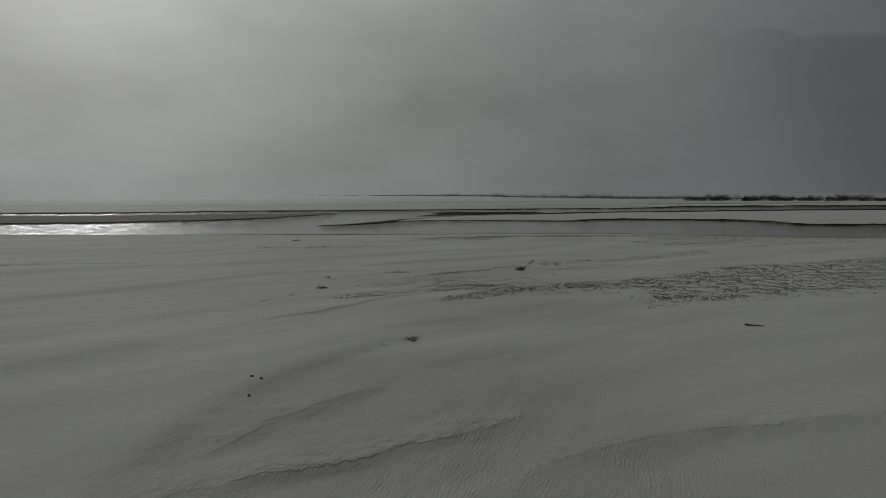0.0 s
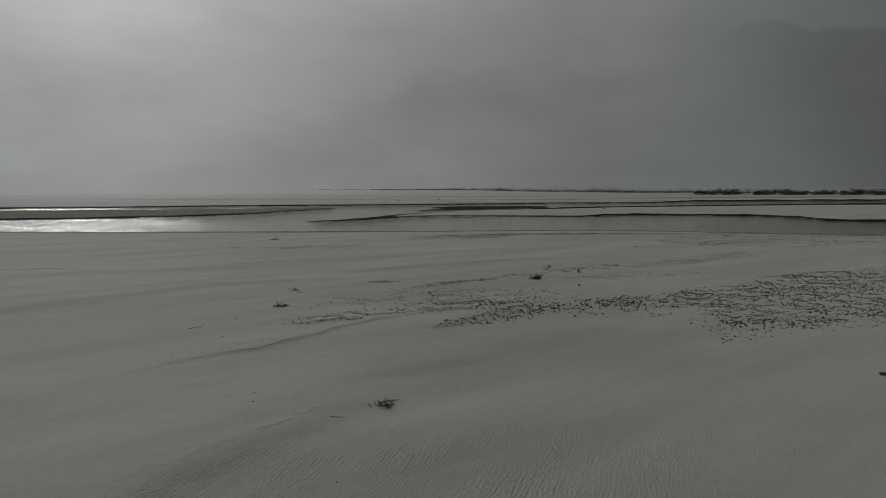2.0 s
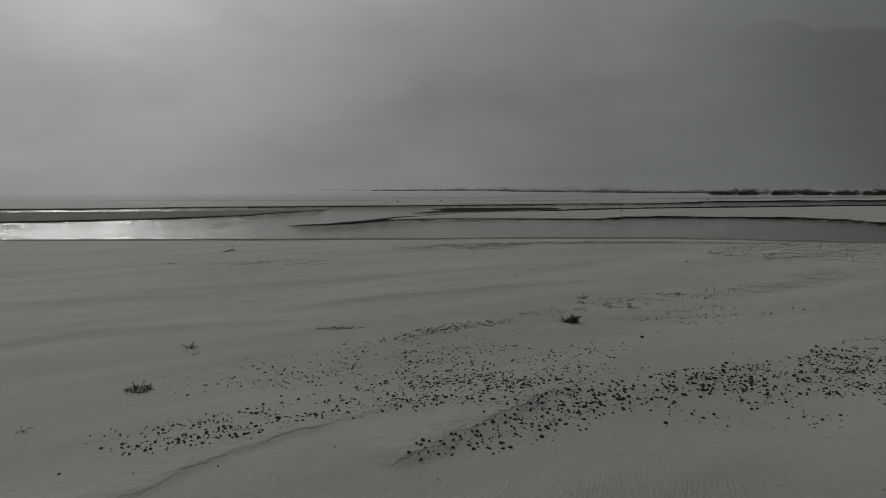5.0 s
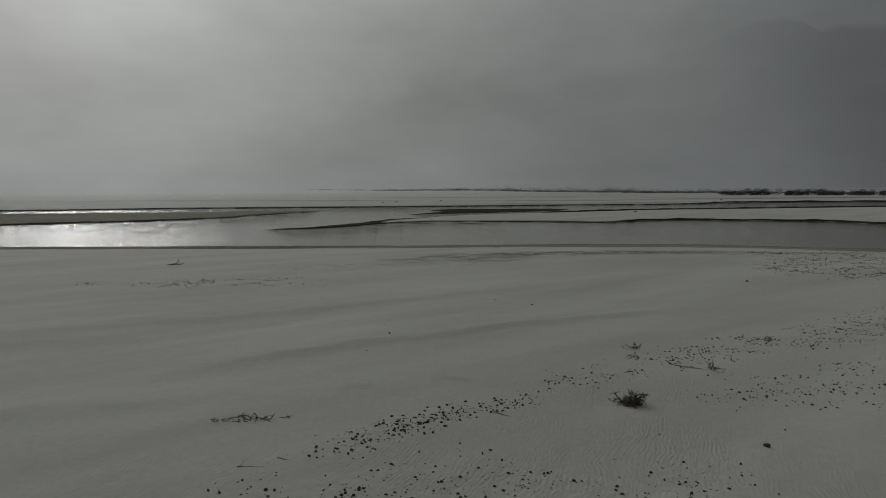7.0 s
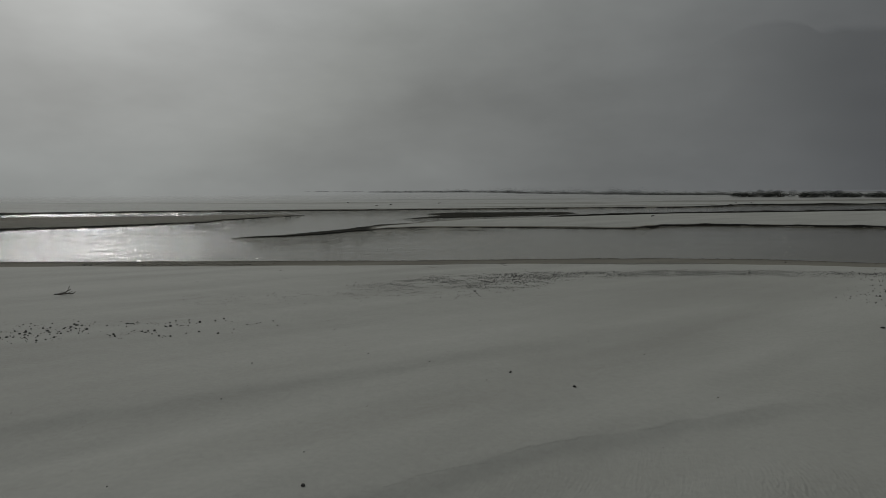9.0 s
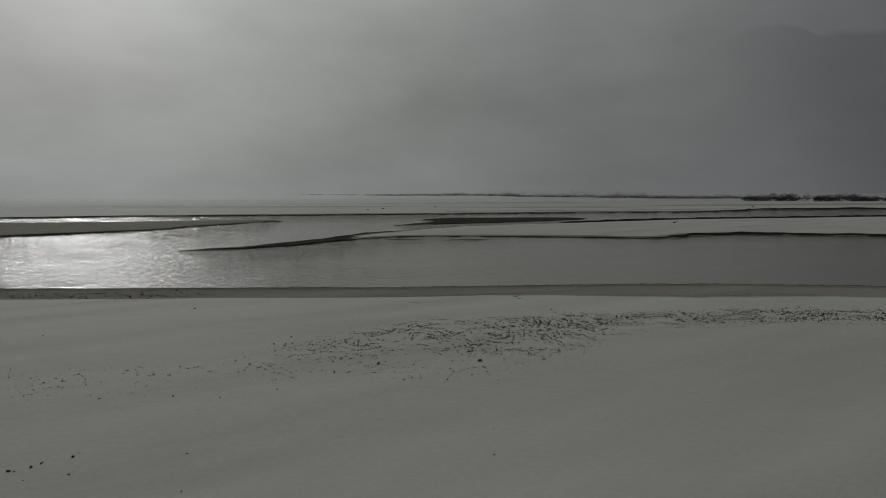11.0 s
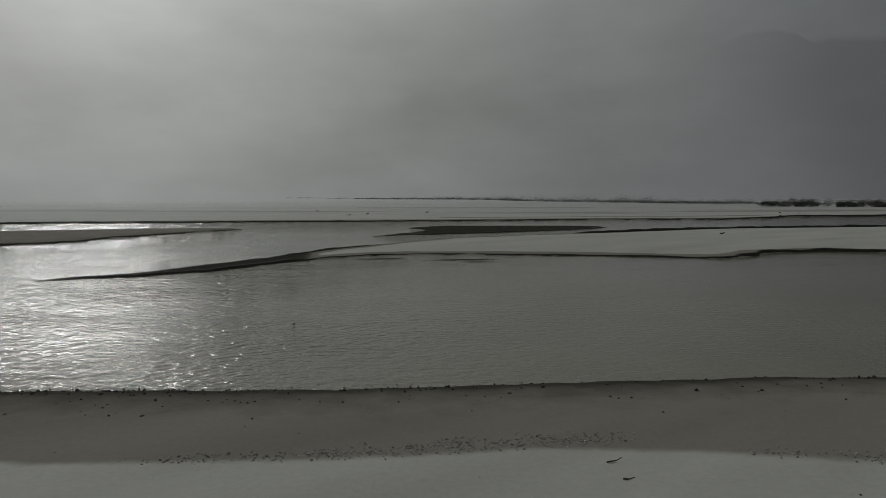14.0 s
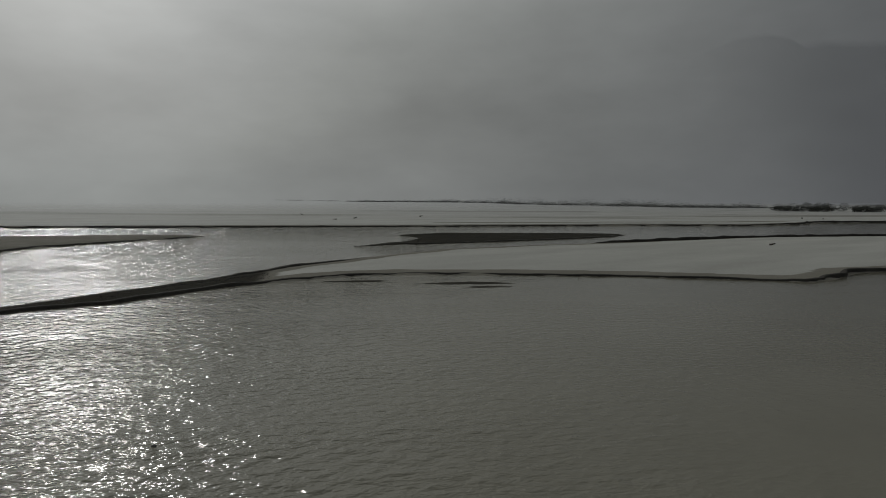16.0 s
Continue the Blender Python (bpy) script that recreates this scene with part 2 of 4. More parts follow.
def make_water():
    made, tree, bsdf = material("silty_river_water")
    geo = tree.nodes.new("ShaderNodeNewGeometry")
    silt = noise_node(tree, geo, "Position", 0.11, 4.0, 0.6)
    silt_ramp = ramp(tree, silt, 0, [(0.35, (0.160, 0.150, 0.110)), (0.65, (0.192, 0.181, 0.136))])
    join(tree, silt_ramp, 0, bsdf, "Base Color")
    bsdf.inputs["Roughness"].default_value = 0.055
    bsdf.inputs["IOR"].default_value = 1.33
    stretch = tree.nodes.new("ShaderNodeMapping")
    stretch.vector_type = "TEXTURE"
    stretch.inputs["Rotation"].default_value = (0, 0, radians(14))
    stretch.inputs["Scale"].default_value = (1.3, 0.9, 1.0)
    join(tree, geo, "Position", stretch, 0)
    chop = noise_node(tree, stretch, 0, 3.9, 2.0, 0.55)
    fine = noise_node(tree, stretch, 0, 10.0, 2.0, 0.6)
    swell = noise_node(tree, stretch, 0, 1.1, 2.0, 0.5)
    # calm and ruffled stretches of the stream, drawn out along the current
    flow = tree.nodes.new("ShaderNodeMapping")
    flow.vector_type = "TEXTURE"
    flow.inputs["Rotation"].default_value = (0, 0, radians(8))
    flow.inputs["Scale"].default_value = (4.5, 1.0, 1.0)
    join(tree, geo, "Position", flow, 0)
    calm = noise_node(tree, flow, 0, 0.33, 3.0, 0.55)
    calm_ramp = ramp(tree, calm, 0, [(0.36, 0.62), (0.58, 1.0)])
    high = math_node(tree, "MULTIPLY_ADD", (chop, 0), 0.16)
    small = math_node(tree, "MULTIPLY", (fine, 0), 0.028)
    join(tree, small, 0, high, 2)
    both = math_node(tree, "MULTIPLY_ADD", (swell, 0), 0.05)
    join(tree, high, 0, both, 2)
    live = math_node(tree, "MULTIPLY", (both, 0), (calm_ramp, 0))
    # the stream runs slack towards the east, past the long bar
    sep = tree.nodes.new("ShaderNodeSeparateXYZ")
    join(tree, geo, "Position", sep, 0)
    slack = node(tree, "ShaderNodeMapRange")
    slack.interpolation_type = "SMOOTHSTEP"
    for k, value in ((1, -8.0), (2, 11.0), (3, 1.0), (4, 0.12)):
        slack.inputs[k].default_value = value
    join(tree, sep, "X", slack, 0)
    live = math_node(tree, "MULTIPLY", (live, 0), (slack, 0))
    bump = node(tree, "ShaderNodeBump")
    bump.inputs["Strength"].default_value, bump.inputs["Distance"].default_value = 1.0, 1.0
    join(tree, live, 0, bump, "Height")
    join(tree, bump, 0, bsdf, "Normal")
    return made


def make_plain(name, dark, light, scale, rough=0.9, bump_height=0.004, per="object", spread=(0.6, 1.6)):
    """A rough natural surface with blotches between two colours, and a tone for each piece."""
    made, tree, bsdf = material(name)
    geo = tree.nodes.new("ShaderNodeNewGeometry")
    blotch = noise_node(tree, geo, "Position", scale, 5.0, 0.6)
    tone = ramp(tree, blotch, 0, [(0.3, dark), (0.7, light)])
    if per == "object":
        info = tree.nodes.new("ShaderNodeObjectInfo")
        piece = ramp(tree, info, "Random", [(0.0, 0.7), (1.0, 1.3)])
    else:
        low, high = spread
        piece = ramp(tree, geo, "Random Per Island", [(0.0, low), (0.8, 1.1), (1.0, high)])
    colour = mix_colour(tree, 1.0, (tone, 0), (piece, 0), "MULTIPLY")
    join(tree, colour, 2, bsdf, "Base Color")
    bsdf.inputs["Roughness"].default_value = rough
    bsdf.inputs["Specular IOR Level"].default_value = 0.03
    bump = node(tree, "ShaderNodeBump")
    bump.inputs["Strength"].default_value, bump.inputs["Distance"].default_value = 0.7, bump_height
    join(tree, blotch, 0, bump, "Height")
    join(tree, bump, 0, bsdf, "Normal")
    return made


def thin(made, share):
    """Mixes in transparency, which stands in for the haze in front of far things."""
    tree = made.node_tree
    out = next(n for n in tree.nodes if n.type == "OUTPUT_MATERIAL")
    bsdf = next(n for n in tree.nodes if n.type == "BSDF_PRINCIPLED")
    clear = tree.nodes.new("ShaderNodeBsdfTransparent")
    mix = node(tree, "ShaderNodeMixShader", i0=share)
    join(tree, bsdf, 0, mix, 1)
    join(tree, clear, 0, mix, 2)
    join(tree, mix, 0, out, 0)
    return made


SAND = make_sand()
WATER = make_water()
STONE = make_plain("grey_river_stone", (0.040, 0.039, 0.036), (0.095, 0.093, 0.086), 30.0)
GRAVEL = make_plain("grey_gravel", (0.045, 0.044, 0.041), (0.105, 0.102, 0.095), 30.0, per="island")
DEADWOOD = make_plain("grey_brown_dead_wood", (0.055, 0.048, 0.040), (0.13, 0.115, 0.098), 60.0)
PALEWOOD = make_plain("bleached_driftwood", (0.24, 0.225, 0.20), (0.36, 0.34, 0.305), 60.0)
# leaves made partly transparent to imitate haze over the far shrubs
SHRUB_LEAF = thin(make_plain("haze_faded_dusty_shrub_leaf", (0.075, 0.078, 0.068), (0.12, 0.123, 0.107), 3.0, per="island"), 0.55)
SCRUB_LEAF = thin(make_plain("haze_faded_scrub_leaf", (0.13, 0.134, 0.122), (0.19, 0.193, 0.178), 0.5, per="island", spread=(0.8, 1.2)), 0.55)
# haze painted into the scrub: its leaves turn more transparent westwards
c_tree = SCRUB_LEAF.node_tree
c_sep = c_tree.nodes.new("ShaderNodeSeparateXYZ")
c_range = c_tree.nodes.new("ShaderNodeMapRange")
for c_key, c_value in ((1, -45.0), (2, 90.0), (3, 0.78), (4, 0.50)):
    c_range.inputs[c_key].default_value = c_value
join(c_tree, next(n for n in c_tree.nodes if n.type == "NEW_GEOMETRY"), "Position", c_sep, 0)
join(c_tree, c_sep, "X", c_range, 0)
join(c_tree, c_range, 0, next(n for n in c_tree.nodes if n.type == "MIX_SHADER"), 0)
# the hill's haze is put into its bluish colour and its transparency
HILLSIDE = thin(make_plain("haze_painted_hillside", (0.095, 0.10, 0.115), (0.12, 0.125, 0.14), 0.004), 0.90)
# painted haze: transparency hides the near flank and lessens towards the far end
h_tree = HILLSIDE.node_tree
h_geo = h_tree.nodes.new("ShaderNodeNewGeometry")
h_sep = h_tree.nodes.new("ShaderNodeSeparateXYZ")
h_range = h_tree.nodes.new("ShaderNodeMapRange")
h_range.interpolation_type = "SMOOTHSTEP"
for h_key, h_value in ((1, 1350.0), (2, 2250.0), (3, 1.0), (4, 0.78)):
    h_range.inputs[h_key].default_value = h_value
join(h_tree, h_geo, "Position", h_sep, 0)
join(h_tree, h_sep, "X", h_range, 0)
h_painted_haze = h_tree.nodes.new("ShaderNodeAttribute")
h_painted_haze.attribute_name = "painted_haze"
h_most = math_node(h_tree, "MAXIMUM", (h_range, 0), (h_painted_haze, "Fac"))
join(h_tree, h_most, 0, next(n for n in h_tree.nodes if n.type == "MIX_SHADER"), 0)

# ---- lie of the land ----
WL = -0.44  # water level


def lattice(ix, iy, seed):
    h = (ix.astype(np.int64) * 374761393 + iy.astype(np.int64) * 668265263 + seed * 974634541) & 0xFFFFFFFF
    h = ((h ^ (h >> 13)) * 1274126177) & 0xFFFFFFFF
    return ((h ^ (h >> 16)) & 0xFFFF) / 32767.5 - 1.0


def value_noise(x, y, seed=0):
    ix, iy = np.floor(x), np.floor(y)
    fx, fy = x - ix, y - iy
    fx, fy = fx * fx * (3 - 2 * fx), fy * fy * (3 - 2 * fy)
    a, b = lattice(ix, iy, seed), lattice(ix + 1, iy, seed)
    c, d = lattice(ix, iy + 1, seed), lattice(ix + 1, iy + 1, seed)
    return (a * (1 - fx) + b * fx) * (1 - fy) + (c * (1 - fx) + d * fx) * fy


def fbm(x, y, seed=0, octaves=4, gain=0.5):
    total, amp = 0.0, 1.0
    for k in range(octaves):
        total = total + amp * value_noise(x * 2 ** k, y * 2 ** k, seed + k)
        amp *= gain
    return total


def smooth(a, b, v):
    u = np.clip((v - a) / (b - a), 0, 1)
    return u * u * (3 - 2 * u)


def line_distance(x, y, line):
    """Distance to a polyline, positive on its left, and the share of the way along it."""
    best = np.full(np.shape(x), 1e18)
    side = np.zeros(np.shape(x))
    along = np.zeros(np.shape(x))
    n = len(line) - 1
    for k in range(n):
        (x0, y0), (x1, y1) = line[k], line[k + 1]
        dx, dy = x1 - x0, y1 - y0
        u = np.clip(((x - x0) * dx + (y - y0) * dy) / (dx * dx + dy * dy), 0, 1)
        d = (x - x0 - u * dx) ** 2 + (y - y0 - u * dy) ** 2
        nearer = d < best
        best = np.where(nearer, d, best)
        side = np.where(nearer, np.sign(dx * (y - y0) - dy * (x - x0)), side)
        along = np.where(nearer, (k + u) / n, along)
    return np.sqrt(best) * side, along


def area_distance(x, y, ring):
    """Distance to the edge of a closed outline, positive inside."""
    best = np.full(np.shape(x), 1e18)
    inside = np.zeros(np.shape(x), bool)
    for k in range(len(ring)):
        (x0, y0), (x1, y1) = ring[k - 1], ring[k]
        dx, dy = x1 - x0, y1 - y0
        u = np.clip(((x - x0) * dx + (y - y0) * dy) / (dx * dx + dy * dy), 0, 1)
        best = np.minimum(best, (x - x0 - u * dx) ** 2 + (y - y0 - u * dy) ** 2)
        if dy:
            inside ^= ((y0 > y) != (y1 > y)) & (x < x0 + (y - y0) / dy * dx)
    return np.sqrt(best) * np.where(inside, 1, -1)


# outlines of the land at the water's edge
NEAR_SHORE = [(-6000, -400), (6000, -400), (6000, -30), (1500, 10), (300, 42), (90, 61), (60, 64.5), (46, 66.3), (36, 68.6), (27, 71), (20.5, 73.2),
              (15, 73.7), (10, 73.75), (5, 73.2), (0, 72.7), (-7, 72.5), (-16, 72.2), (-30, 71.8), (-47, 71.6), (-200, 68), (-1500, 30), (-6000, -30)]
LONG_BAR = [(-16.3, 89.3), (-12.3, 90.9), (-9.6, 93.2), (-6.9, 97.7), (-5.0, 99.2), (-3.5, 100.6), (-2, 102), (0.2, 102.5), (6, 102.6), (12, 102.1),
            (16, 101.5), (20.3, 100.6), (22.2, 101.8), (24.6, 104.2), (30, 106.2), (38, 104.5), (46.5, 102.3), (49.6, 96.5), (49.2, 91), (54, 88.6),
            (62, 89), (90, 85), (300, 66), (1500, 30), (6000, -10), (6000, 500), (1500, 290), (300, 172), (80, 147), (50, 138.6), (39, 136.3), (32, 133.8),
            (19, 126.5), (11.5, 122.6), (2.7, 117.5), (-3, 109.7), (-4.6, 107), (-6.1, 104.6), (-7.3, 102), (-8.7, 99.6), (-11.0, 95.6), (-13.2, 92)]
ISLET = [(-3.9, 120.3), (-0.1, 123.2), (0.7, 122.8), (8.8, 127.3), (15, 131), (19.8, 134.6), (22.5, 138), (15.9, 138.6), (2.9, 137.4), (-1.3, 134.2),
         (0.8, 131), (0.5, 128), (-0.6, 124.9)]
LEFT_BAR = [(-19.3, 130.9), (-22.3, 124.8), (-25.8, 118), (-27.4, 111), (-35, 103.5), (-47, 96.2), (-80, 88), (-300, 66), (-1500, 40), (-6000, 0),
            (-6000, 60), (-1500, 84), (-300, 110), (-62.5, 120), (-40, 125), (-25, 130.6)]
FAR_SHORE = [(-6000, 90), (-1500, 108), (-400, 118), (-120, 126), (-65, 134), (-46, 142), (-22.4, 147.5), (3.4, 153), (28, 160), (46.7, 162.5), (57, 167.6),
             (60.4, 171), (63.9, 174.5), (79, 179.2), (98, 179), (300, 196), (1500, 330), (6000, 600), (6000, 5200), (-6000, 5200)]
SHOALS = [[(0.4, 98.9), (2, 99.5), (4, 99.9), (5.8, 99.5), (4.6, 99.1), (2.5, 98.7)], [(-3.0, 99.6), (-1, 100.2), (0.3, 100.1), (-0.8, 99.5)],
          [(3.0, 98.1), (4.6, 98.5), (5.6, 98.3), (4.4, 97.9)]]
# rise from the water's edge inland: distance and height above the water
BANKS = [(NEAR_SHORE, [(-60, -0.9), (-6, -0.6), (0, 0), (0.5, 0.09), (2.5, 0.20), (5.2, 0.33), (9, 0.42), (14, 0.45), (6000, 0.45)]),
         (LONG_BAR, [(-60, -0.9), (-5, -0.5), (0, 0), (0.18, 0.07), (0.5, 0.09), (1.6, 0.13), (4.0, 0.20), (10, 0.30), (6000, 0.33)]),
         (ISLET, [(-60, -0.9), (-5, -0.5), (0, 0), (0.35, 0.13), (1.2, 0.2), (6000, 0.24)]),
         (LEFT_BAR, [(-60, -0.9), (-5, -0.5), (0, 0), (0.3, 0.14), (1.5, 0.24), (6000, 0.30)]),
         (FAR_SHORE, [(-60, -0.9), (-5, -0.5), (0, 0), (0.35, 0.22), (3, 0.34), (60, 0.45), (6000, 0.6)])]
BANKS += [(ring, [(-60, -0.9), (-3, -0.3), (0, 0), (0.3, 0.025), (6000, 0.03)]) for ring in SHOALS]
# outlines of the gravel washed over the sand
BAND_EAST = [(0.3, 27.2), (1.8, 29.0), (3.0, 29.7), (4.2, 30.8), (7.4, 32.0), (10.5, 33.4), (13.0, 34.6), (15.0, 37.8), (18.2, 39.4), (22, 39.6), (24, 40.6),
             (29.5, 44.3), (40, 48), (40, 33), (26, 29.5), (18, 28.2), (14, 27.2), (11.6, 26.6), (9.4, 25.6), (8.2, 25.1), (7.8, 26.0), (8.4, 28.4), (6.3, 28.6), (4.0, 28.5), (2.4, 27.8), (0.8, 27.1)]
BAND_CORE = [(0.3, 27.1), (1.6, 28.4), (2.5, 29.5), (3.4, 30.5), (5.0, 31.3), (6.9, 32.1), (8.9, 32.8), (10.2, 33.8), (11.5, 34.5), (12.9, 35.2), (14.9, 37.0), (17.3, 38.8),
             (22, 40.5), (30, 44), (30, 32), (18, 29.6), (11.5, 27.0), (9.3, 26.6), (9.3, 28.5), (9.8, 29.9), (8.8, 30.2), (7.4, 30.1), (6.4, 30.3), (4.7, 29.6), (3.2, 28.7), (1.8, 27.6)]
BAND_WEST = [(-5.0, 28.0), (-3.4, 28.8), (-1.5, 30.1), (0.2, 31.4), (1.9, 32.0), (2.7, 31.7), (3.9, 30.7), (2.6, 29.3), (0.9, 29.6), (-1.0, 28.9), (-2.0, 28.2), (-3.2, 27.4), (-4.7, 27.4)]
BAND_THIN = [(-0.8, 34.8), (-0.1, 35.8), (0.6, 36.5), (1.4, 37.0), (2.6, 37.5), (3.6, 38.7), (3.0, 37.0), (1.8, 36.5), (1.2, 35.9), (0.5, 35.4), (0.0, 34.8)]
BAND_MID = [(3.2, 38.6), (4.9, 39.6), (6.4, 40.8), (7.6, 41.8), (9.0, 42.4), (12.0, 44.1), (15.5, 46.3), (20, 49.5), (19, 46), (13.0, 42.2), (9.8, 41.0), (7.3, 39.9), (5.2, 38.8), (3.7, 38.0)]
BAND_LOW = [(6.2, 37.5), (8.8, 39.4), (11.5, 40.3), (13, 39), (9.4, 36.8), (8.1, 36.8), (6.8, 37.0)]
BAND_LOOSE = [(-5.0, 31.0), (-4.0, 32.1), (-2.3, 32.6), (-0.8, 34.2), (-0.5, 34.9), (1.3, 34.4), (3.4, 34.1), (5.3, 34.4), (5.3, 32.0), (3.5, 30.9), (-0.2, 30.4), (-2.5, 30.4)]
BAND_SHORE = [(-1.8, 60.0), (-1.1, 61.0), (0, 62.1), (1.3, 62.9), (2.9, 63.6), (4.9, 64.2), (7.6, 64.5), (10.7, 65.1), (13.3, 65.5), (17, 65), (21.5, 64.2), (20.5, 62.6),
              (15, 62.9), (11.7, 63.0), (9.4, 62.6), (7.9, 62.0), (6.4, 61.3), (5.3, 59.9), (3.5, 58.7), (2.4, 58.7), (2.2, 59.4), (0.4, 59.3), (-1.1, 59.4)]
BAND_CREST = [(3.5, 62.3), (5.5, 63.8), (8, 64.4), (11, 65), (13.5, 65.4), (17, 65), (22, 64.2), (26, 64.6), (25.5, 63.4), (20.5, 62.9), (15, 63.4), (11, 63.3), (7.5, 62.8), (5, 61.9)]
BAND_SPARSE = [(-7.5, 57.6), (-3.5, 58.4), (-2.2, 59.3), (-1.6, 60.0), (0.4, 59.4), (2.4, 58.6), (2.6, 57.4), (1.4, 57.5), (-0.4, 57.3), (-2.1, 56.6), (-7, 56.2)]
BAND_OUTER = [(-40, 40.6), (-27.4, 40.6), (-21, 40.9), (-18, 41.0), (-18, 40.3), (-21, 39.9), (-26, 39.2), (-40, 38.8)]
BAND_LEFT = [(-14, 52.6), (-11.1, 52.8), (-8.2, 53.4), (-3.2, 53.3), (-4.5, 52.1), (-7.1, 51.2), (-9.9, 51.0), (-14, 51.4)]
BAND_RIGHT = [(16, 57), (18.5, 60), (23, 64.5), (28, 66), (37, 66), (44, 60), (30, 53.5), (25, 52), (20, 52), (17, 54.5)]
BAND_STRAY = [(-14, 14), (-20, 30), (-22, 50), (-20, 66), (18, 68), (22, 50), (18, 30), (12, 14)]
BAND_BANK = [(-18, 70.4), (-12.2, 70.3), (-9.8, 69.9), (-7.0, 69.2), (-8.4, 68.3), (-10.8, 68.0), (-18, 68.2)]
BAND_TONGUE = [(-15.5, 89.6), (-12.2, 91.1), (-9.5, 93.4), (-6.9, 97.9), (-5.4, 99.4), (-6.0, 101.5), (-7.3, 101.9), (-8.6, 99.5), (-10.9, 95.6), (-13.1, 92)]
BAND_ISLET = [(-0.6, 124.0), (0.7, 123.4), (8.8, 128), (19.5, 135), (21.5, 137.5), (15.9, 138), (2.9, 136.6), (0, 134), (1.2, 131), (1, 128)]
# crests of the wind drifts: line, height, width of the windward and of the lee side, and how crusted the brink is
DRIFTS = [([(-6.2, 8), (-5.5, 11.4), (-5.3, 12.7), (-4.9, 14.0), (-4.5, 15.3), (-4.1, 16.6), (-3.6, 17.5), (-2.9, 18.4), (-2.2, 19.3), (-1.1, 20.7), (1, 22)], 0.15, 2.6, 0.62, 0.25),
          ([(-5, 9.6), (-3.4, 10.3), (-2.0, 10.9), (-1.0, 11.4), (-0.5, 11.75), (0.2, 12.1), (0.8, 12.5), (1.4, 13.0), (2.6, 13.7)], 0.09, 1.3, 0.26, 1.0),
          ([(-8, 21.6), (-5.3, 23.95), (-4.5, 24.6), (-3.7, 25.5), (-3.3, 26.0), (-2.9, 26.7), (-2.3, 27.5), (-1.8, 28.0), (-0.8, 28.9), (0.6, 30.1)], 0.05, 1.4, 0.15, 0.6),
          ([(-22, 24.2), (-18.5, 26.7), (-17.1, 27.8), (-14.8, 29.8), (-12.3, 32.5), (-9.4, 35.6), (-5.2, 37.0), (-1, 38.4)], 0.11, 2.6, 0.6, 0.0),
          ([(-5, 38.6), (-3.1, 40.1), (-2.4, 40.8), (-0.7, 41.9), (1.0, 42.7), (2.2, 43.4), (4.0, 44.4), (6.2, 45.3), (8.0, 46.0), (12, 47.5)], 0.07, 2.2, 0.34, 0.15),
          ([(-14, 41.5), (-8, 43.9), (-4.3, 45.6), (-2.1, 46.9), (-0.8, 47.7), (0.5, 48.6), (2.5, 50.0), (7, 52)], 0.07, 2.2, 0.5, 0.0),
          ([(0.0, 26.8), (0.3, 27.1), (0.9, 27.8), (1.6, 28.5), (2.5, 29.6), (2.9, 30.2), (4.0, 30.9)], 0.09, 1.2, 0.26, 1.0),
          ([(-7, 16.2), (-4, 18.6), (-1, 22.5), (2, 24.0)], 0.07, 2.0, 0.7, 0.0),
          ([(0.6, 10.4), (2.5, 11.4), (3.2, 11.75), (3.9, 12.0), (4.7, 12.25), (5.5, 12.45), (8, 13.2), (12, 14.2)], 0.09, 1.5, 0.4, 0.5),
          ([(-13, 15.6), (-11.1, 17.4), (-10.6, 17.9), (-9.7, 18.8), (-8.7, 19.8), (-7.4, 21.2)], 0.13, 2.2, 0.8, 0.0),
          ([(-4.2, 11.2), (-3.65, 12.1), (-3.3, 13.1), (-2.7, 13.8), (-2.0, 14.6), (-1.0, 15.6)], 0.07, 1.0, 0.3, 0.6),
          ([(-30, 34), (-20, 38.5), (-12, 41), (-6, 43)], 0.09, 2.4, 0.8, 0.0)]


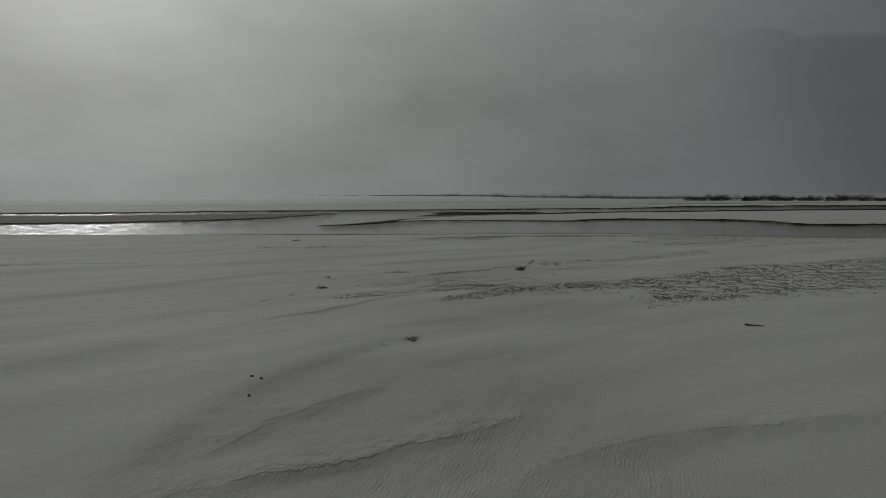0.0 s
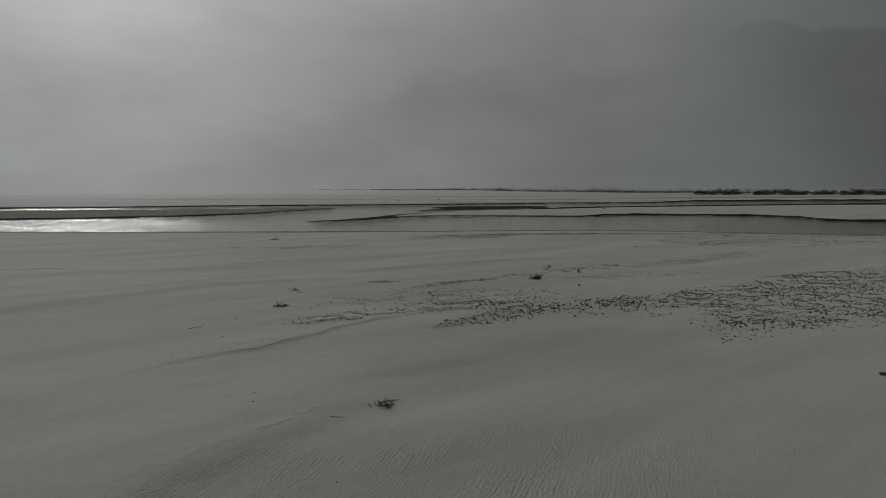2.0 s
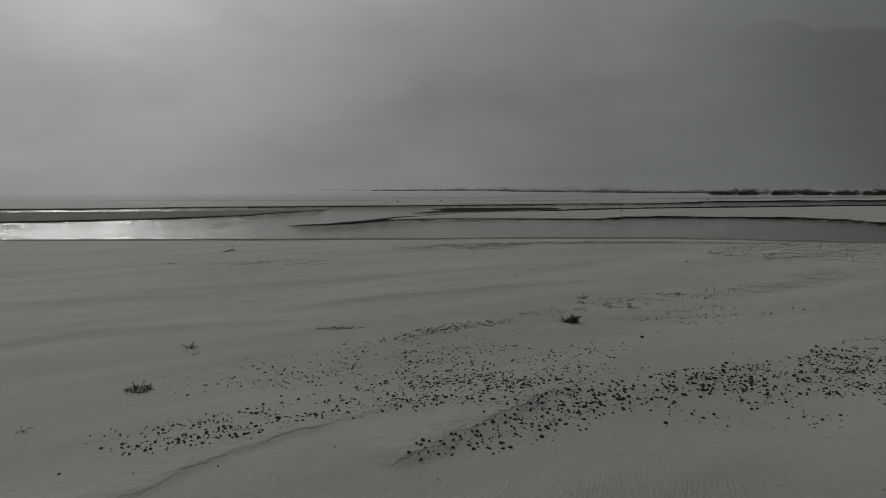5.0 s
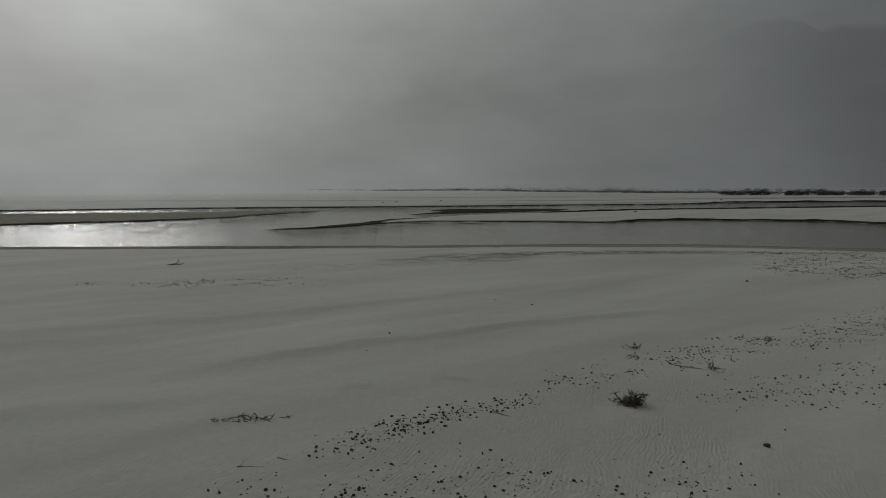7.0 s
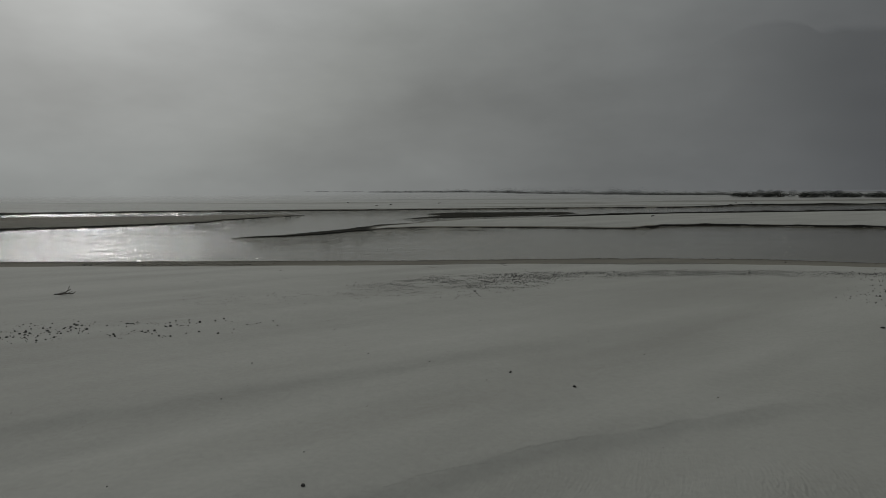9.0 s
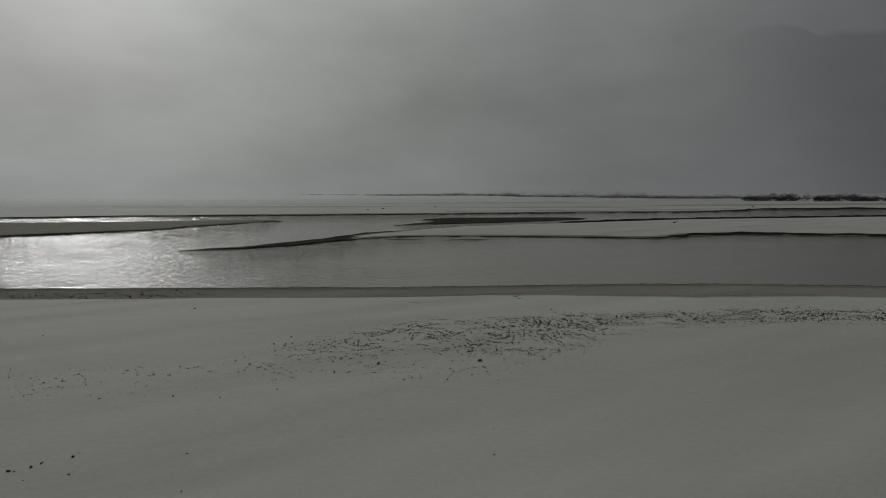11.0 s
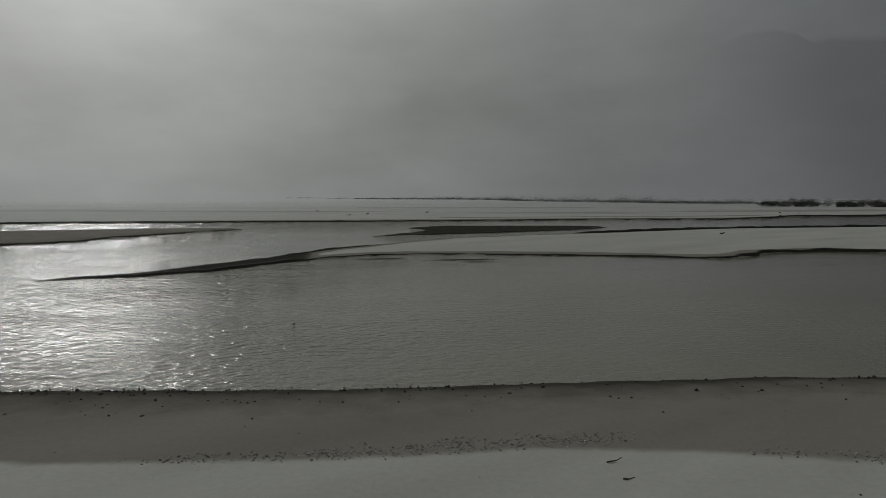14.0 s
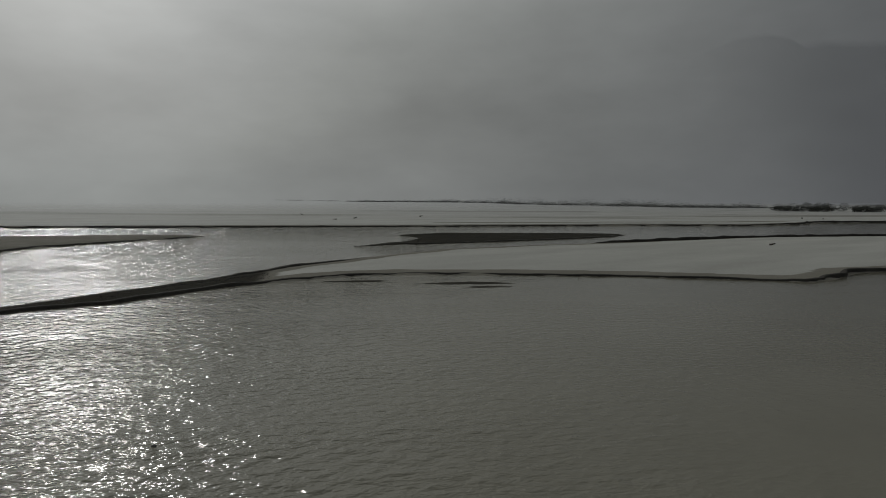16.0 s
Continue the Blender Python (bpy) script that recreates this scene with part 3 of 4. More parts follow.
def land(x, y):
    """Height of the ground, how wet it is and how rippled, at places x, y."""
    x, y = np.asarray(x, float), np.asarray(y, float)
    wob = 0.35 * fbm(x * 0.35, y * 0.35, 3, 3) * (0.25 + 0.75 * smooth(76, 100, y)) + 0.05 * fbm(x * 2.2, y * 2.2, 9, 2)
    z = np.full(np.shape(x), WL - 0.9)
    wet = np.zeros(np.shape(x))
    inland = np.full(np.shape(x), -1e9)
    for k, (ring, bank) in enumerate(BANKS):
        d = area_distance(x, y, ring) + wob * (0.4 if k == 0 else 0.8)
        h = WL + np.interp(d, [p[0] for p in bank], [p[1] for p in bank])
        if k == 0:  # the damp strip widens eastwards
            edge_of_damp = np.interp(x, [-10, 4, 6.5, 8.3, 11, 13.4, 20], [4.4, 4.4, 4.95, 5.5, 5.95, 5.55, 5.3])
        reach = (5.3, 1.5, 2.2, 0.9, 1.0, 9, 9, 9)[k]
        w = 1 - smooth(reach * 0.86, reach * 1.06, d)
        if k == 0:  # darkest at the water's edge
            w = 1 - smooth(edge_of_damp * 0.88, edge_of_damp * 1.08, d)
            w = w + 0.4 * (1 - smooth(0.2, 2.6, d)) + 0.25 * (1 - smooth(0.2, 0.9, d))
        if k == 1:  # the tongue of the long bar is damp gravel all over
            w = np.maximum(w, 1.8 * (1 - smooth(-6.6, -4.6, x + 0.12 * (y - 100))) * (y < 106))
        if k > 4:
            w = w * 1.9
        if k == 3:
            w = np.maximum(w, 0.72)
        if k == 2:
            w = np.maximum(w, 1.8)
        wet = np.where(h > z, w, wet)
        inland = np.maximum(inland, d)
        z = np.maximum(z, h)
    dry = smooth(0.5, 5.0, inland)
    u, v = 0.77 * x + 0.64 * y, 0.77 * y - 0.64 * x
    far_flat = 1 - smooth(90, 220, y)
    bed = 0.035 * fbm(u * 0.05, v * 0.11, 21, 3) + 0.006 * fbm(x * 0.5 + 0.3 * y, y * 0.7, 33, 3) + 0.030 * fbm(u * 0.06, v * 0.36, 37, 4) * smooth(62, 50, y)
    z = z + dry * bed * (0.35 + 0.65 * far_flat) + 0.006 * fbm(x * 1.7, y * 1.7, 41, 2)
    z = z + smooth(190, 330, y) * 0.5 * (1 + fbm(x * 0.012, y * 0.02, 55, 3)) * smooth(-60, 30, x)
    for line, height, windward, lee, _ in DRIFTS:
        d, along = line_distance(x, y, line)
        d = d + 0.12 * fbm(x * 0.9, y * 0.9, 71, 3) + 0.035 * fbm(x * 4.5, y * 4.5, 75, 2)
        wide = np.where(d > 0, windward, lee)
        fade = np.clip(np.minimum(along, 1 - along) * 5, 0, 1)
        z = z + dry * height * fade * np.exp(-(d / wide) ** 2)
    # rippled ground: the low strip past the first drift, and patches among the stones
    d0, _ = line_distance(x, y, DRIFTS[0][0])
    ripple = smooth(0.0, 0.7, -d0) * smooth(20.5, 17.5, y - 0.2 * x) * (0.35 + 0.65 * smooth(6, 1, x))
    ripple = np.maximum(ripple, 0.55 * smooth(-1.2, 1.2, area_distance(x, y, [(-1.7, 21.5), (-1.8, 25.6), (-1.0, 26.8), (0.5, 27.3), (6, 27.1), (7.5, 23), (2, 20.5)])))
    ripple = np.maximum(ripple, 0.7 * np.exp(-((x + 1) / 6) ** 2 - ((y - 33.2) / 2.0) ** 2))
    ripple = np.maximum(ripple, 0.8 * np.exp(-((x - 4.5) / 2.5) ** 2 - ((y - 38) / 1.6) ** 2))
    ripple = np.maximum(ripple, 0.75 * np.exp(-((x - 3) / 4.5) ** 2 - ((y - 34.8) / 2.6) ** 2))
    ripple = np.maximum(ripple, 0.5 * np.exp(-((x - 6) / 5) ** 2 - ((y - 42) / 1.8) ** 2) * (x > 1))
    ripple = np.maximum(ripple, 0.03 * dry)
    # shallow damp seams drawn across the far flat
    seam = smooth(0.30, 0.62, fbm(x * 0.011 + 0.004 * y, y * 0.17 - 0.03 * x, 123, 3)) * smooth(160, 185, y) * 0.60
    seam = np.maximum(seam, smooth(1.6, 0.4, np.abs(line_distance(x, y, [(3, 157), (28, 164), (46, 167), (58, 173)])[0])) * 0.95)
    # thin darker lines along the back edge of the long bar
    seam = np.maximum(seam, smooth(1.0, 0.5, np.abs(line_distance(x, y, [(19, 126.2), (32, 133.4), (39, 135.9), (50, 138.2), (80, 146.4), (120, 152)])[0])) * 1.9)
    seam = np.maximum(seam, smooth(0.8, 0.4, np.abs(line_distance(x, y, [(2.9, 117.2), (11.5, 122.2)])[0])) * 1.2)
    for px, py, rx, ry in ((-0.5, 38.0, 0.8, 0.9), (1.4, 38.6, 0.9, 0.6), (-9.5, 36.5, 2.2, 0.7)):
        seam = np.maximum(seam, 0.41 * np.exp(-((x - px) / rx) ** 2 - ((y - py) / ry) ** 2))
    wet = np.maximum(wet, seam)
    return z, np.clip(wet, 0, 2), ripple * dry


def steps(start, stop, first, growth, most=1e9):
    values, step = [start], first
    while values[-1] < stop:
        values.append(values[-1] + step)
        step = min(step * growth, most)
    return values


def build_ground():
    half = steps(0, 7, 0.10, 1.0)
    half += steps(half[-1], 40, 0.11, 1.035, 0.9)[1:]
    half += steps(half[-1], 5500, 0.95, 1.055)[1:]
    xs = np.array([-v for v in half[:0:-1]] + half)
    ys = steps(9, 30.5, 0.10, 1.0)
    ys += steps(ys[-1], 76.3, 0.15, 1.0)[1:]
    ys += steps(ys[-1], 112, 0.2, 1.002)[1:]
    ys += steps(ys[-1], 190, 0.36, 1.003)[1:]
    ys += steps(ys[-1], 4800, 0.8, 1.06)[1:]
    back = [9 - (v - 9) for v in steps(9, 330, 0.3, 1.15)[:0:-1]]
    ys = np.array(back + ys)
    gx, gy = np.meshgrid(xs, ys)
    z, wet, ripple = land(gx.ravel(), gy.ravel())
    verts = np.stack([gx.ravel(), gy.ravel(), z], 1).astype(np.float32)
    nx, ny = len(xs), len(ys)
    base = (np.arange(ny - 1)[:, None] * nx + np.arange(nx - 1)[None, :]).ravel()
    quads = np.stack([base, base + 1, base + 1 + nx, base + nx], 1).astype(np.int32)
    me = mesh_of("ground", verts, quads)
    gritty = np.zeros(len(verts))
    close = (np.abs(verts[:, 0]) < 50) & (verts[:, 1] > 20) & (verts[:, 1] < 75)
    for ring in (BAND_CORE, BAND_WEST, BAND_THIN, BAND_MID, BAND_LOOSE, BAND_SHORE):
        gritty[close] = np.maximum(gritty[close], smooth(-0.6, 0.5, area_distance(verts[close, 0], verts[close, 1], ring)))
    gritty *= 1 - 0.45 * smooth(50, 56, verts[:, 1])
    gritty *= np.clip(0.75 + 0.5 * fbm(verts[:, 0] * 1.1, verts[:, 1] * 1.4, 83, 3), 0.1, 1.2)
    edge, edge_side = np.zeros(len(verts)), np.ones(len(verts))
    near = (np.abs(verts[:, 0]) < 12) & (verts[:, 1] > 5) & (verts[:, 1] < 52)
    for line, _, _, _, crust in DRIFTS:
        if not crust:
            continue
        d, along = line_distance(verts[near, 0], verts[near, 1], line)
        d = d + 0.12 * fbm(verts[near, 0] * 0.9, verts[near, 1] * 0.9, 71, 3)
        strong = crust * np.clip(np.minimum(along, 1 - along) * 5, 0, 1) * np.exp(-(d / 0.8) ** 2)
        better = strong > edge[near]
        edge[near] = np.where(better, strong, edge[near])
        edge_side[near] = np.where(better, d, edge_side[near])
    for key, values in (("wet", wet), ("ripple", ripple), ("stony", gritty), ("scarp", edge), ("scarp_side", edge_side)):
        made = me.attributes.new(key, "FLOAT", "POINT")
        made.data.foreach_set("value", values.astype(np.float32))
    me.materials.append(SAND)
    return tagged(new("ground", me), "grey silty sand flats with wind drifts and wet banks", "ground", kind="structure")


def mesh_of(name, verts, faces, flat=False):
    """A mesh from arrays of corners and of equal faces."""
    me = bpy.data.meshes.new(name)
    n, k = faces.shape
    me.vertices.add(len(verts))
    me.vertices.foreach_set("co", np.asarray(verts, np.float32).ravel())
    me.loops.add(n * k)
    me.loops.foreach_set("vertex_index", np.asarray(faces, np.int32).ravel())
    me.polygons.add(n)
    me.polygons.foreach_set("loop_start", np.arange(0, n * k, k, dtype=np.int32))
    if not flat:
        me.polygons.foreach_set("use_smooth", np.ones(n, bool))
    me.update(calc_edges=True)
    return me


ground = build_ground()


def build_water():
    # the sheet ends just inland of the far shore
    shore = FAR_SHORE[:-2]
    xs = [-5500.0] + [p[0] for p in shore[1:-1]] + [5500.0]
    far = [float(np.interp(x, [p[0] for p in shore], [p[1] for p in shore])) + 3.0 for x in xs]
    n = len(xs)
    verts = [(x, -330.0, WL) for x in xs] + [(x, 60.0, WL) for x in xs] + [(x, y, WL) for x, y in zip(xs, far)]
    faces = [(j * n + i, j * n + i + 1, (j + 1) * n + i + 1, (j + 1) * n + i) for j in range(2) for i in range(n - 1)]
    me = mesh_of("water", np.array(verts), np.array(faces))
    me.materials.append(WATER)
    return tagged(new("water", me), "shallow grey silty river water with small wavelets", "water", kind="structure")


water = build_water()

# ---- helpers for things ----


def part(name, me, mat, parent, label="", kind=""):
    """Links a mesh as one part under a thing or under a part."""
    if mat is not None and not me.materials:
        me.materials.append(mat)
    ob = new(name, me)
    ob.parent = parent
    return tagged(ob, label, kind=kind)


def thing(name, place, label, category, group="", turn=0.0):
    ob = new(name)
    ob.empty_display_size = 0.1
    ob.matrix_world = pose(*place, 0, 0, turn)
    return tagged(ob, label, category, group)


def height_at(x, y):
    return float(land(np.array([x]), np.array([y]))[0][0])


def tube(path, radii, sides=6):
    """Corners and triangles of a closed tapering tube along a path."""
    path = np.asarray(path, float)
    n = len(path)
    ahead = np.gradient(path, axis=0)
    ahead /= np.linalg.norm(ahead, axis=1)[:, None] + 1e-9
    side = np.cross(ahead, (0.3, 0.2, 0.93))
    side /= np.linalg.norm(side, axis=1)[:, None] + 1e-9
    up = np.cross(side, ahead)
    angles = np.arange(sides) * 2 * math.pi / sides
    verts = (path[:, None, :] + np.asarray(radii)[:, None, None] * (np.cos(angles)[None, :, None] * side[:, None, :] + np.sin(angles)[None, :, None] * up[:, None, :])).reshape(-1, 3)
    verts = np.concatenate([verts, path[:1], path[-1:]])
    faces = []
    for i in range(n - 1):
        for k in range(sides):
            a, b = i * sides + k, i * sides + (k + 1) % sides
            faces += [(a, b, b + sides), (a, b + sides, a + sides)]
    for k in range(sides):
        faces.append((n * sides, (k + 1) % sides, k))
        faces.append((n * sides + 1, (n - 1) * sides + k, (n - 1) * sides + (k + 1) % sides))
    return verts, np.array(faces)


def merge(pieces):
    verts, faces, at = [], [], 0
    for v, f in pieces:
        verts.append(v)
        faces.append(np.asarray(f) + at)
        at += len(v)
    return np.concatenate(verts), np.concatenate(faces)


def crooked(rng, start, heading, length, count, bend):
    """A crooked path from a start along a heading."""
    p, d = np.array(start, float), np.array(heading, float)
    d /= np.linalg.norm(d)
    points = [p.copy()]
    for _ in range(count):
        d = d + rng.normal(0, bend, 3)
        d /= np.linalg.norm(d)
        p = p + d * length / count
        points.append(p.copy())
    return np.array(points)


def stem_mesh(rng, spread, rise, length, thick, twigs, flat=1.0):
    """One crooked stem with its side twigs."""
    a = rng.uniform(0, 2 * math.pi)
    start = np.array((math.cos(a), math.sin(a), 0)) * rng.uniform(0, spread * 0.25) + (0, 0, -0.03)
    heading = np.array((math.cos(a), math.sin(a), rise * rng.uniform(0.5, 1.6)))
    path = crooked(rng, start, heading, length * rng.uniform(0.6, 1.1), 8, 0.40)
    path[:, 2] = np.maximum(path[:, 2], -0.02)
    pieces = [tube(path, np.linspace(thick, thick * 0.3, len(path)), 5)]
    for _ in range(twigs):
        k = rng.integers(2, len(path))
        twig = crooked(rng, path[k], rng.normal(0, 1, 3) + (0, 0, 0.4), length * rng.uniform(0.15, 0.4), 4, 0.35)
        twig[:, 2] = np.maximum(twig[:, 2], -0.02)
        pieces.append(tube(twig, np.linspace(thick * 0.5, thick * 0.15, len(twig)), 4))
    verts, faces = merge(pieces)
    return mesh_of("stem", verts * (1, 1, flat), faces)


def dry_shrub(name, x, y, label, seed, stems, spread, rise, length, thick, twigs, mat=None, litter=0.0, category="dead shrub", lump=0.0, bits=260, flat=1.0):
    rng = np.random.default_rng(seed)
    ob = thing(name, (x, y, height_at(x, y)), label, category)
    for _ in range(stems):
        part("stem", stem_mesh(rng, spread, rise, length, thick, twigs, flat), mat or DEADWOOD, ob)
    if litter:
        pieces = []
        for _ in range(bits):
            r, a = litter * math.sqrt(rng.uniform()), rng.uniform(0, 2 * math.pi)
            z = lump * (1 - (r / litter) ** 2) * rng.uniform(0.2, 1.0)
            path = crooked(rng, (r * math.cos(a), r * math.sin(a), z), rng.normal(0, 1, 3) * (1, 1, 0.5), rng.uniform(0.05, 0.16), 3, 0.3)
            path[:, 2] = np.maximum(path[:, 2], -0.01)
            pieces.append(tube(path, np.linspace(0.007, 0.003, len(path)), 4))
        part("twig_litter", mesh_of("twig_litter", *merge(pieces)), mat or DEADWOOD, ob, "matted dark twigs caught in the sand")
    return ob


def ico(level):
    bm = bmesh.new()
    bmesh.ops.create_icosphere(bm, subdivisions=level, radius=1.0)
    v = np.array([w.co[:] for w in bm.verts])
    f = np.array([[w.index for w in g.verts] for g in bm.faces])
    bm.free()
    return v, f


ICO = {1: ico(1), 2: ico(2)}


def stone_shape(rng, level):
    """A rounded, flattened, uneven stone of about unit width, sunk a little into the ground."""
    v, f = ICO[level]
    v = v.copy()
    for _ in range(4):
        axis = rng.normal(0, 1, 3)
        axis /= np.linalg.norm(axis)
        reach = rng.uniform(0.45, 0.8)
        over = np.maximum(v @ axis - reach, 0)
        v -= over[:, None] * axis * rng.uniform(0.5, 0.9)
    v *= 1 + rng.normal(0, 0.05, (len(v), 1))
    return v * np.array((0.55, 0.5 * rng.uniform(0.5, 0.85), 0.5 * rng.uniform(0.6, 0.95))), f


STONE_RNG = np.random.default_rng(5)
SHAPES = {level: [stone_shape(STONE_RNG, level) for _ in range(9)] for level in (1, 2)}
STONE_MESHES = []
for v_, f_ in SHAPES[2]:
    me_ = mesh_of("stone", v_, f_)
    me_.materials.append(STONE)
    STONE_MESHES.append(me_)


def place_stones(rng, x, y, size, level):
    """One joined mesh's arrays for many stones at x, y."""
    z = land(x, y)[0]
    turn = rng.uniform(0, 2 * math.pi, len(x))
    which = rng.integers(0, 9, len(x))
    sunk = rng.uniform(-0.12, 0.2, len(x))
    pieces = []
    for k in range(9):
        pick = np.where(which == k)[0]
        if not len(pick):
            continue
        v, f = SHAPES[level][k]
        c, s = np.cos(turn[pick])[:, None], np.sin(turn[pick])[:, None]
        sz = size[pick][:, None]
        vx = x[pick][:, None] + sz * (c * v[None, :, 0] - s * v[None, :, 1])
        vy = y[pick][:, None] + sz * (s * v[None, :, 0] + c * v[None, :, 1])
        vz = z[pick][:, None] + sz * (v[None, :, 2] + sunk[pick][:, None])
        verts = np.stack([vx, vy, vz], 2).reshape(-1, 3)
        faces = (f[None] + (np.arange(len(pick)) * len(v))[:, None, None]).reshape(-1, 3)
        pieces.append((verts, faces))
    return merge(pieces)


def scatter(rng, ring, density, clump, soft=0.5, seed=0, wave=1.5):
    """Places inside an outline, thinning out past its edge and bunched by a noise."""
    pts = np.array(ring)
    lo, hi = pts.min(0) - 2 * soft, pts.max(0) + 2 * soft
    n = int((hi[0] - lo[0]) * (hi[1] - lo[1]) * density * 1.9)
    x, y = rng.uniform(lo[0], hi[0], n), rng.uniform(lo[1], hi[1], n)
    d = area_distance(x, y, ring)
    chance = smooth(-soft, soft * 1.4, d) * np.clip(0.52 + clump * fbm(x * wave, y * wave * 1.5, 90 + seed, 3), 0, 1)
    keep = rng.uniform(0, 1, n) < chance
    return x[keep], y[keep]


def bank_edge(name, line, heights, label, seed, lip=0.05, back=0.38, into=None):
    """A crisp cut bank along a line of the shore: water on its right, land on its left."""
    line = np.array(line, float)
    gaps = np.linalg.norm(np.diff(line, axis=0), axis=1)
    total = np.concatenate([[0], np.cumsum(gaps)])
    along = [0.0]
    while along[-1] < total[-1]:
        x_here = np.interp(along[-1], total, line[:, 0])
        along.append(along[-1] + (0.22 if abs(x_here) < 70 else 4.0))
    along = np.array(along)
    x, y = np.interp(along, total, line[:, 0]), np.interp(along, total, line[:, 1])
    for _ in range(3):
        x[1:-1], y[1:-1] = (x[:-2] + 2 * x[1:-1] + x[2:]) / 4, (y[:-2] + 2 * y[1:-1] + y[2:]) / 4
    tx, ty = np.gradient(x), np.gradient(y)
    tl = np.hypot(tx, ty)
    nx, ny = -ty / tl, tx / tl  # towards the land
    wob = 0.18 * fbm(along * 0.5, along * 0 + seed, seed, 4) + 0.05 * fbm(along * 3, along * 0, seed + 5, 2)
    top = np.interp(x, [h[0] for h in heights], [h[1] for h in heights]) * (1 + 0.22 * fbm(along * 0.6, along * 0, seed + 9, 3))
    ends = np.minimum(np.minimum(along, along[-1] - along) / 2.0, 1)
    top = top * (0.25 + 0.75 * ends)
    sections = ((-0.10, WL - 0.25 + 0 * top), (-0.03, WL + 0.02 + 0 * top), (-0.015, WL + 0.45 * top), (-0.02, WL + 0.82 * top), (0.0, WL + 0.96 * top),
                (lip, WL + top), (0.16, WL + top * 1.01), (back, None))
    rows = []
    for d, z in sections:
        px, py = x + nx * (d + wob), y + ny * (d + wob)
        if z is None:
            z = land(px, py)[0] - 0.05
        rows.append(np.stack([px, py, z + 0 * x], 1))
    m, n = len(sections), len(x)
    verts = np.concatenate(rows)
    base = (np.arange(m - 1)[:, None] * n + np.arange(n - 1)[None, :]).ravel()
    faces = np.stack([base, base + n, base + n + 1, base + 1], 1)
    faces = faces[:, ::-1]
    me = mesh_of(name, verts, faces)
    me.materials.append(into or WET_SILT)
    return tagged(new(name, me), label, "river bank", kind="structure")


WET_SILT = make_plain("wet_dark_silt", (0.06, 0.057, 0.050), (0.105, 0.10, 0.088), 2.5, rough=0.9, bump_height=0.02)

# ---- cut banks across the water ----
bank_edge("bank_1", LONG_BAR[:23], [(-17, 0.08), (-12, 0.13), (-7, 0.14), (-4, 0.11), (0, 0.09), (14, 0.09), (19, 0.09), (22, 0.18), (30, 0.22), (40, 0.18), (48, 0.26), (60, 0.22)],
          "dark wet cut bank of the long sand bar", 3)
bank_edge("bank_2", ISLET[:7], [(-4, 0.08), (0, 0.13), (20, 0.10), (23, 0.06)], "dark wet edge of the low islet", 13)
bank_edge("bank_3", LEFT_BAR[8::-1], [(-300, 0.24), (-47, 0.20), (-27, 0.16), (-19, 0.09)], "dark wet edge of the sand bar", 23)
bank_edge("bank_4", FAR_SHORE[2:17], [(-400, 0.3), (-60, 0.22), (0, 0.16), (50, 0.16), (60, 0.35), (100, 0.4), (1500, 0.4)], "dark cut bank of the far shore", 33)
bank_edge("bank_5", [(-8.4, 99.6), (-7.0, 102.0), (-5.8, 104.6), (-4.3, 107.0), (-2.7, 109.7), (-1.4, 111.4)], [(-9, 0.19), (-5, 0.16), (-1, 0.08)], "thin dark edge of a gravel spit", 43)
bank_edge("bank_6", [(15.5, 124.6), (19, 126.2), (25, 129.6), (32, 133.2), (39, 135.8), (50, 138.2), (80, 146.4), (140, 154), (300, 171)], [(15, 0.22), (24, 0.275), (40, 0.32), (300, 0.345)],
          "thin dark step along the back of the long sand bar", 53)

# ---- far shore: shrubs, scrub and hills, with haze put in as transparency ----


def leaf_cloud(rng, centres, radii, count, size):
    """Many small leaf blades filling some lumps."""
    which = rng.integers(0, len(centres), count)
    offs = rng.normal(0, 1, (count, 3))
    offs /= np.linalg.norm(offs, axis=1)[:, None]
    offs *= rng.uniform(0.35, 1.0, (count, 1)) ** 0.5
    at = np.asarray(centres)[which] + offs * np.asarray(radii)[which]
    at[:, 2] = np.maximum(at[:, 2], 0.02)
    a, b = rng.normal(0, 1, (count, 3)), rng.normal(0, 1, (count, 3))
    a /= np.linalg.norm(a, axis=1)[:, None]
    b -= (a * b).sum(1)[:, None] * a
    b /= np.linalg.norm(b, axis=1)[:, None]
    s = size * rng.uniform(0.5, 1.3, (count, 1))
    verts = np.stack([at - a * s, at - b * s * 0.45, at + a * s, at + b * s * 0.45], 1).reshape(-1, 3)
    return verts, np.arange(count * 4).reshape(-1, 4)


def far_shrub(x, y, wide, tall, seed):
    rng = np.random.default_rng(seed)
    ob = thing("shrub", (x, y, height_at(x, y)), "dark dusty riverside shrub growing on the far sand", "shrub", "far shrubs")
    for _ in range(4):
        a = rng.uniform(0, 6.28)
        path = crooked(rng, (0.4 * wide * math.cos(a) * 0.4, 0.3 * math.sin(a), -0.15), (math.cos(a) * 0.6, math.sin(a) * 0.5, 1), tall * 0.75, 5, 0.2)
        part("stem", mesh_of("stem", *tube(path, np.linspace(0.09, 0.03, len(path)), 5)), DEADWOOD, ob)
    n = 11
    centres = np.stack([rng.uniform(-0.46, 0.46, n) * wide, rng.uniform(-1.2, 1.2, n), tall * rng.uniform(0.10, 0.66, n)], 1)
    radii = np.stack([wide * rng.uniform(0.10, 0.2, n), rng.uniform(0.7, 1.3, n), tall * rng.uniform(0.2, 0.36, n)], 1)
    part("crown", mesh_of("crown", *leaf_cloud(rng, centres, radii, 4200, 0.12), flat=True), SHRUB_LEAF, ob)
    return ob


